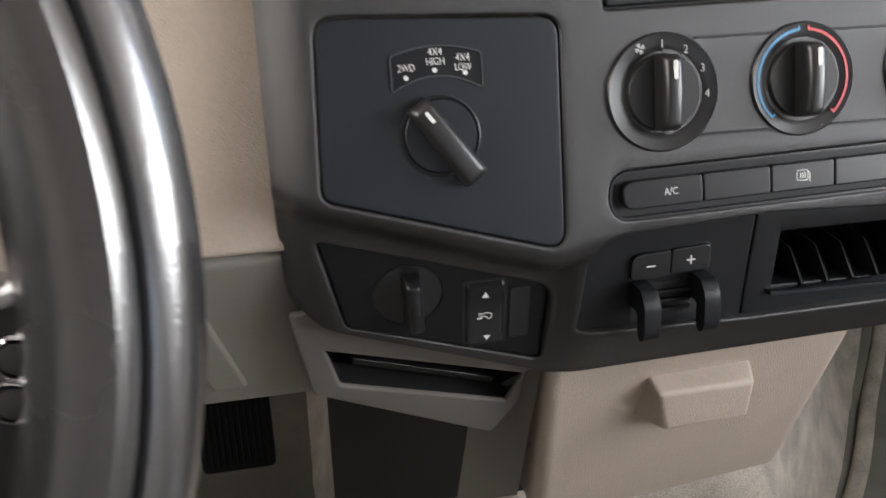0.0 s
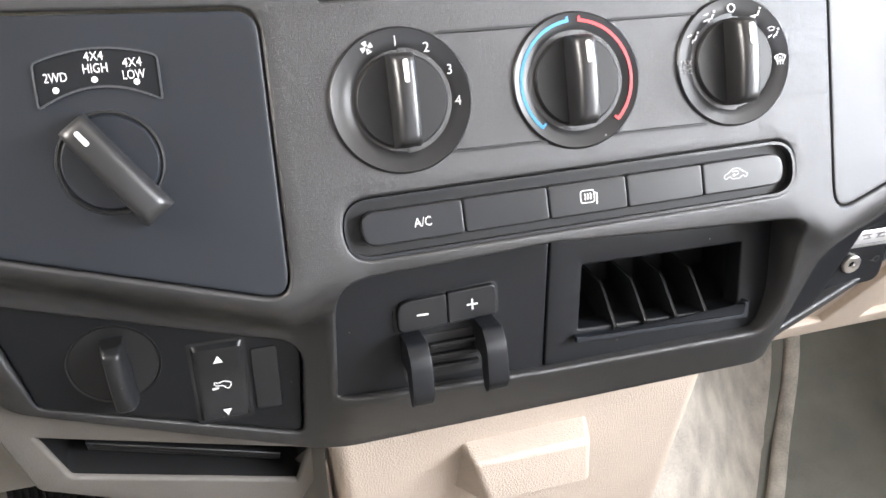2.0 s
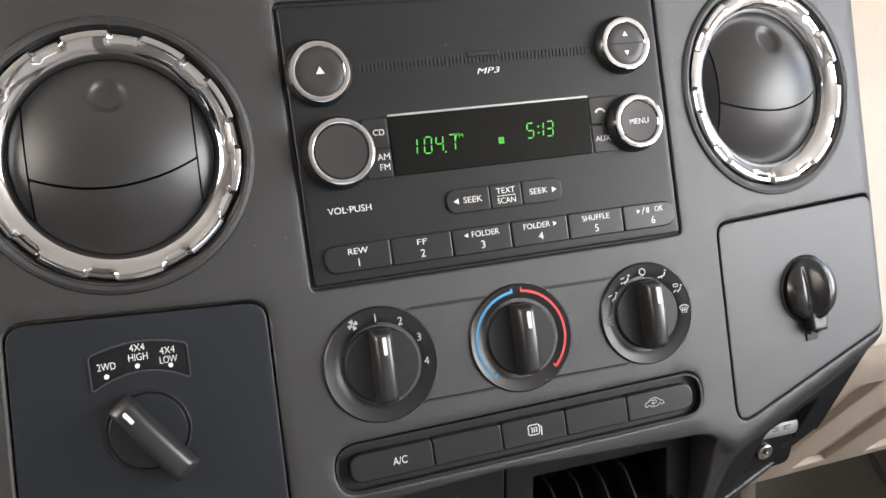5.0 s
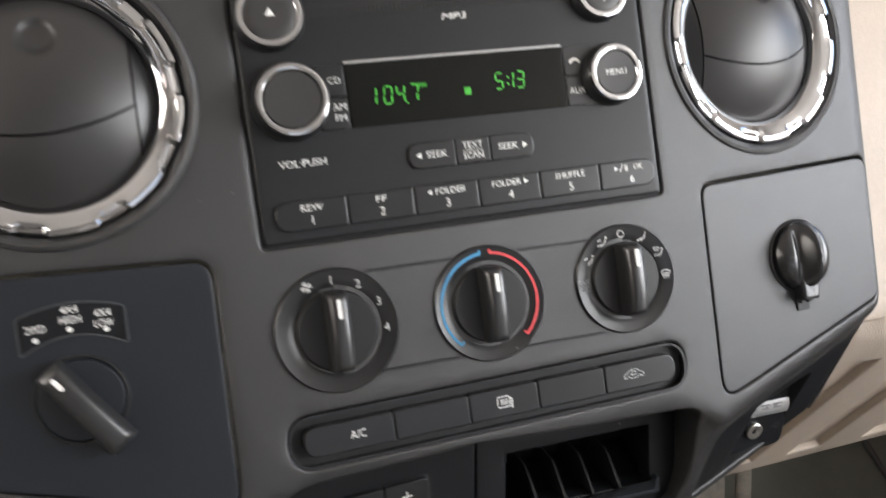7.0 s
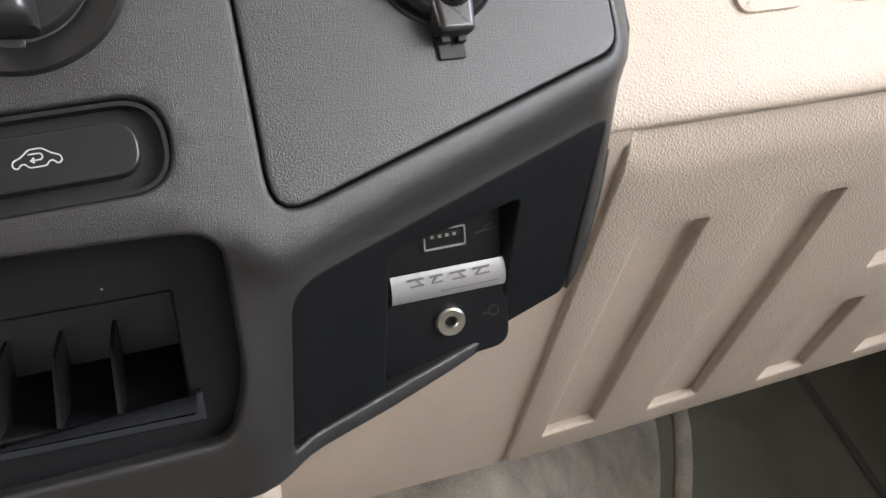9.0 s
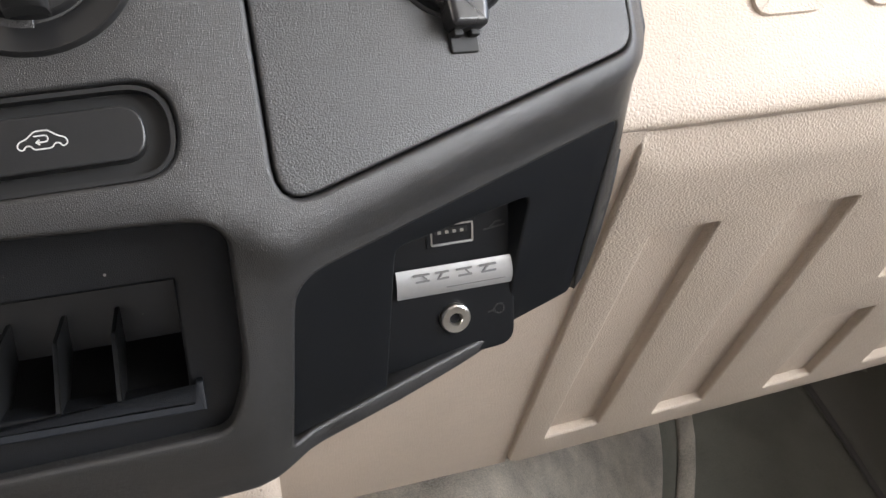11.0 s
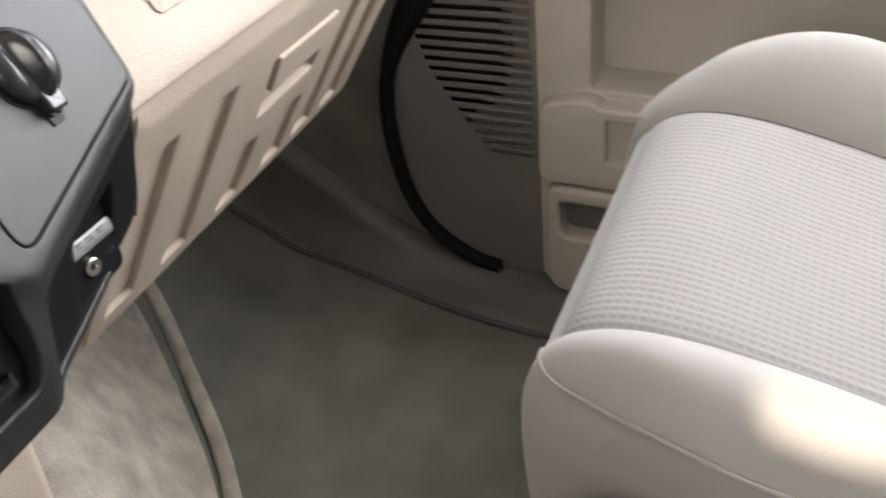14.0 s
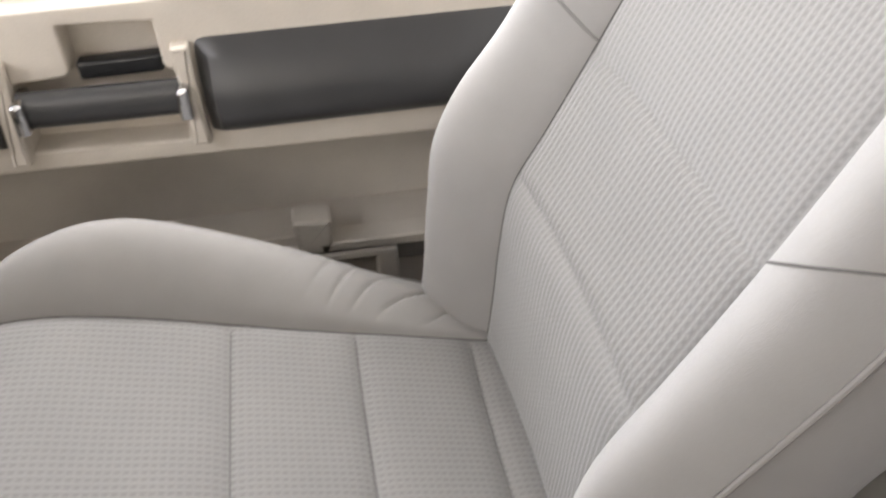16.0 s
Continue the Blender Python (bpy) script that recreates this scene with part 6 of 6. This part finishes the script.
def back_bolster(side, x_in, width, lift):
    def raw(a, s):
        z = on_curve(BC, BL, s)[0].y
        H = lift * (0.068 - (0.030 * smooth_step(0.90, 1.08, z) if side < 0 else 0.004 * smooth_step(0.80, 1.08, z)) - 0.012 * smooth_step(1.15, 1.40, z) + (0.013 * math.exp(-((z - 0.945) / 0.055) ** 2) if side > 0 else 0.0))
        h = H * math.sin(math.pi * min(1, a * 0.66)) ** (0.85 if side < 0 else 1.1) - 0.045 * a ** 3 - 0.004 * (1 - min(1, a / 0.06))
        return back_point(x_in + side * width * a, s, h)
    part("backrest_bolster", sheet(lambda a, b: raw(a, BL[-1] * (0.02 + 0.97 * b)), 18, 70), CLOTH, seat, "plain grey backrest bolster")
    e = [raw(1.0, BL[-1] * (0.02 + 0.97 * i / 70)) for i in range(71)]
    part("piping", tube([p + Vector((side * 0.001, 0.001, 0)) for p in e], 0.0023, 8), PIPING, seat)
    part("seam_line", tube([raw(0.0, BL[-1] * (0.02 + 0.97 * i / 70)) + Vector((0, 0.0004, 0)) for i in range(71)], 0.0009, 6), SEAM, seat)
    xs = [raw(a / 12, s_of_z(1.045 + 0.055 * a / 12)) + Vector((0, 0.0006, 0)) for a in range(13)]
    part("seam_line", tube(xs, 0.0009, 6), SEAM, seat)
    part("backrest_side", sheet(lambda a, b: e[round(b * 70)] + Vector((side * 0.010 * math.sin(math.pi * a) - side * 0.01 * a, -0.13 * a, -0.01 * a)), 8, 70), CLOTH, seat)


back_bolster(-1, BN, 0.088, 0.85)
back_bolster(1, BF, 0.116, 1.08)
part("backrest_shell", sheet(lambda a, b: back_point(0.56 + 0.49 * a, BL[-1] * b, -0.16), 4, 20), TAUPE, seat)
part("seat_base", slab(rrect(0.56, -0.42, 1.04, 0.10, 0.03), 0.365, 0.47, 0.01), DEEP, seat)
belt = thing("seat_belt_buckle", pose(0.524, -0.238, 0.779, 0, 0, 4), "black seat belt buckle with a red release button", "seat belt buckle")
part("buckle_body", slab(rrect(-0.014, -0.030, 0.014, 0.030, 0.006), -0.14, 0.030, 0.005), BLACK, belt)
part("release_button", slab(rrect(-0.0085, -0.022, 0.0085, 0.016, 0.003), 0.026, 0.0335, 0.003), BUCKLE, belt, "red release button")

# ---- centre seat ----
mid = thing("middle_seat", Matrix(), "grey cloth centre seat cushion beside the passenger seat", "car seat")


def mid_fn(a, b):
    x = 0.04 + 0.494 * a
    prof = spline([(-0.60, 0.700, 0), (-0.30, 0.735, 0), (-0.05, 0.768, 0), (0.080, 0.780, 0), (0.122, 0.772, 0), (0.142, 0.745, 0), (0.146, 0.60, 0), (0.140, 0.46, 0)], 6)
    p = prof[round(b * (len(prof) - 1))]
    ed = abs(2 * a - 1) ** 9
    k = 1 if p.y > 0.70 else 0.3
    return (x, p.x - 0.03 * ed, p.y - 0.022 * ed * k)


part("cushion", sheet(mid_fn, 40, 42), CLOTH, mid)
part("cushion_side", sheet(lambda a, b: (0.533 - 0.004 * a, -0.60 + 0.715 * b, 0.66 + 0.085 * smooth_step(-0.1, 0.9, b) * 1.0 - 0.004 - 0.24 * a + 0.0 * b), 4, 20), CLOTH, mid)
part("seam_line", tube([(0.04 + 0.494 * i / 20, 0.098 - 0.03 * abs(2 * i / 20 - 1) ** 9, 0.7795 - 0.022 * abs(2 * i / 20 - 1) ** 9) for i in range(21)], 0.0016, 6), PIPING, mid)

# unseen backrest, added to block rear light from the lower dash
mb = rrect(0.05, 0.70, 0.49, 1.22, 0.06)
part("backrest", slab(mb, -0.05, 0.05, 0.035, 5, m=Matrix(((1, 0, 0, 0), (0, -0.30, -1, -0.31), (0, 1, -0.30, 0), (0, 0, 0, 1)))), CLOTH, mid)


# ---- steering wheel and pedals ----
WR = 0.1935
wheel = thing("steering_wheel", axes((-0.2090, 0.1610, 1.1380), (1, 0, 0), (0, 0.42, 0.91)), "worn black leather steering wheel with silver buttons", "steering wheel")


def rim_fn(a, b):
    t, q = 2 * math.pi * a, 2 * math.pi * b
    rr = 0.0176 * (1 + 0.10 * math.cos(2 * q)) * (1 - 0.16 * math.exp(-((q - 1.05) / 0.16) ** 2))
    return ((WR + rr * math.cos(q)) * math.cos(t), (WR + rr * math.cos(q)) * math.sin(t), rr * 0.95 * math.sin(q))


part("rim", sheet(rim_fn, 120, 28), LEATHER, wheel)
part("stitch_line", tube([((WR + 0.0090) * math.cos(2 * math.pi * i / 120), (WR + 0.0090) * math.sin(2 * math.pi * i / 120), 0.0130) for i in range(120)], 0.0010, 6, True), RUBBER, wheel)
part("column", tube([(0, 0, -0.02), (0, 0, -0.30)], 0.05, 24), BLACK, wheel)
part("hub", slab(rpoly([(-0.09, -0.07), (0.09, -0.07), (0.10, 0.05), (-0.10, 0.05)], 0.03), -0.03, 0.015, 0.012), BLACK, wheel)
for sgn in (1, -1):
    pts = [(0.08, -0.055), (0.178, -0.060), (0.182, -0.006), (0.08, 0.0)]
    poly = rpoly([(sgn * x, y) for x, y in (pts if sgn > 0 else pts[::-1])], 0.008)
    part("spoke", slab(poly, -0.018, 0.006, 0.005), BLACK, wheel)
for x, y in ((0.1752, -0.0198), (0.1735, -0.0290), (0.150, -0.024), (0.148, -0.036)):
    bt = part("wheel_button", lathe([(0.0034, 0.0040), (0.0032, 0.0084), (0.0, 0.0094)], 24, pose(x, y, 0)), GRIP, wheel)
    part("button_ring", lathe([(0.0050, 0.0040), (0.0048, 0.0080), (0.0041, 0.0088), (0.0035, 0.0080), (0.0034, 0.0040)], 24, pose(x, y, 0)), CHROME, bt, "bright button ring")
part("spoke_trim", tube(spline([(0.1660, -0.0080, 0.0050), (0.1772, -0.0055, 0.0055), (0.1788, 0.0150, 0.0055), (0.1802, 0.0420, 0.0050), (0.1740, 0.0560, 0.0030)], 6), 0.0021, 8), SILVER, wheel, "satin silver trim bar beside the rim")


def pedal(x0, x1, zt, zb, yt, yb, label, ribs):
    m = axes(((x0 + x1) / 2, (yt + yb) / 2, (zt + zb) / 2), (1, 0, 0), (0, yt - yb, zt - zb))
    h = math.hypot(yt - yb, zt - zb) / 2
    w = (x1 - x0) / 2
    pd = thing("foot_pedal", m, label, "pedal")
    part("pad", slab(rrect(-w, -h, w, h, 0.008), -0.012, 0.004, 0.003), RUBBER, pd)
    for i in range(ribs):
        x = -w + 0.006 + (2 * w - 0.012) * i / (ribs - 1)
        part("rib", slab(rrect(x - 0.0013, -h + 0.006, x + 0.0013, h - 0.006, 0.0008, 2), 0.003, 0.0058, 0.0008), RUBBER, pd)
    part("arm", tube([(0, h * 0.3, -0.01), (0.0, h + 0.05, -0.06), (0, h + 0.16, -0.10)], 0.008, 8), RUBBER, pd)
    return pd


pedal(-0.100, -0.022, 0.640, 0.535, 0.700, 0.672, "ribbed black rubber accelerator pedal", 11)
pedal(-0.300, -0.190, 0.640, 0.555, 0.690, 0.660, "ribbed black rubber brake pedal", 9)

# ---- cab shell ----
def wall(name, poly_out, hole, m, material, label):
    w = part(name, pierced(poly_out, [hole] if hole else [], lambda u, v: (u, v, 0.0), 0.2, (0, 0, 1), 0.04, 0.006), material, None, label, tidy=False)
    w.matrix_world = m
    return tagged(w, category="wall", kind="structure")


wall("wall_right", [(-1.75, 0.30), (1.35, 0.30), (1.35, 1.30), (0.75, 1.78), (-1.75, 1.78)], rpoly([(-1.45, 1.12), (0.72, 1.12), (0.28, 1.66), (-1.45, 1.66)], 0.05), to_door(1.280), PAINT, "cab side with an opening that lets in light")
# slot in this unseen wall is made up, cut to shape the seat's sun patch
wall("wall_left", [(-1.75, 0.30), (1.35, 0.30), (1.35, 1.30), (0.75, 1.78), (-1.75, 1.78)], rpoly([(-0.580, 1.600), (-0.330, 1.600), (-0.288, 1.612), (-0.282, 1.678), (-0.360, 1.670), (-0.430, 1.644)], 0.010), to_door(-0.660), PAINT, "cab side with an opening that lets in light")
# unseen rear opening, narrowed to keep light off the driver's side of the dash
wall("wall_back", [(-0.66, 0.30), (1.280, 0.30), (1.280, 1.78), (-0.66, 1.78)], rrect(0.25, 1.18, 0.95, 1.62, 0.05), Matrix(((1, 0, 0, 0), (0, 0, -1, -1.75), (0, 1, 0, 0), (0, 0, 0, 1))), PAINT, "cab rear wall with an opening narrowed to cut light")
# unseen opaque pane and frame, added only as a backing for the fill lamp
pane_l = part("lamp_backing_pane", slab(rrect(-0.36, 0.84, 0.64, 1.56, 0.05), -0.012, -0.004, 0.002, m=to_door(-0.660)), GLASSY, None, "added opaque glass pane behind the driver side fill lamp")
tagged(pane_l, category="window", kind="structure")
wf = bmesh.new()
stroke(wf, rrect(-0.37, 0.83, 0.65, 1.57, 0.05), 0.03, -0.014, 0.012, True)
part("pane_frame", wf, DEEP, pane_l, "added black frame around the pane").matrix_local = to_door(-0.660)
# added filler plate, keeps outside light from leaking in past the seal
post = part("trim", slab(rrect(0.348, 0.31, 1.34, 1.20, 0.01), -0.003, 0.003, m=to_door(1.235)), PAINT, None, "added inner panel that closes a light leak behind the kick trim")
tagged(post, category="trim", kind="structure")
roof = part("ceiling", slab(rrect(-0.68, -1.77, 1.300, 0.75, 0.04), 1.74, 1.79, 0.01), HEADLINE, None, "pale grey cab headliner")
tagged(roof, category="ceiling", kind="structure")
ground = part("ground", sheet(lambda a, b: (-1500 + 3000 * a, -1500 + 3000 * b, -0.45), 2, 2), GROUND, None, "plain pale ground outside the cab")
tagged(ground, category="ground", kind="structure")
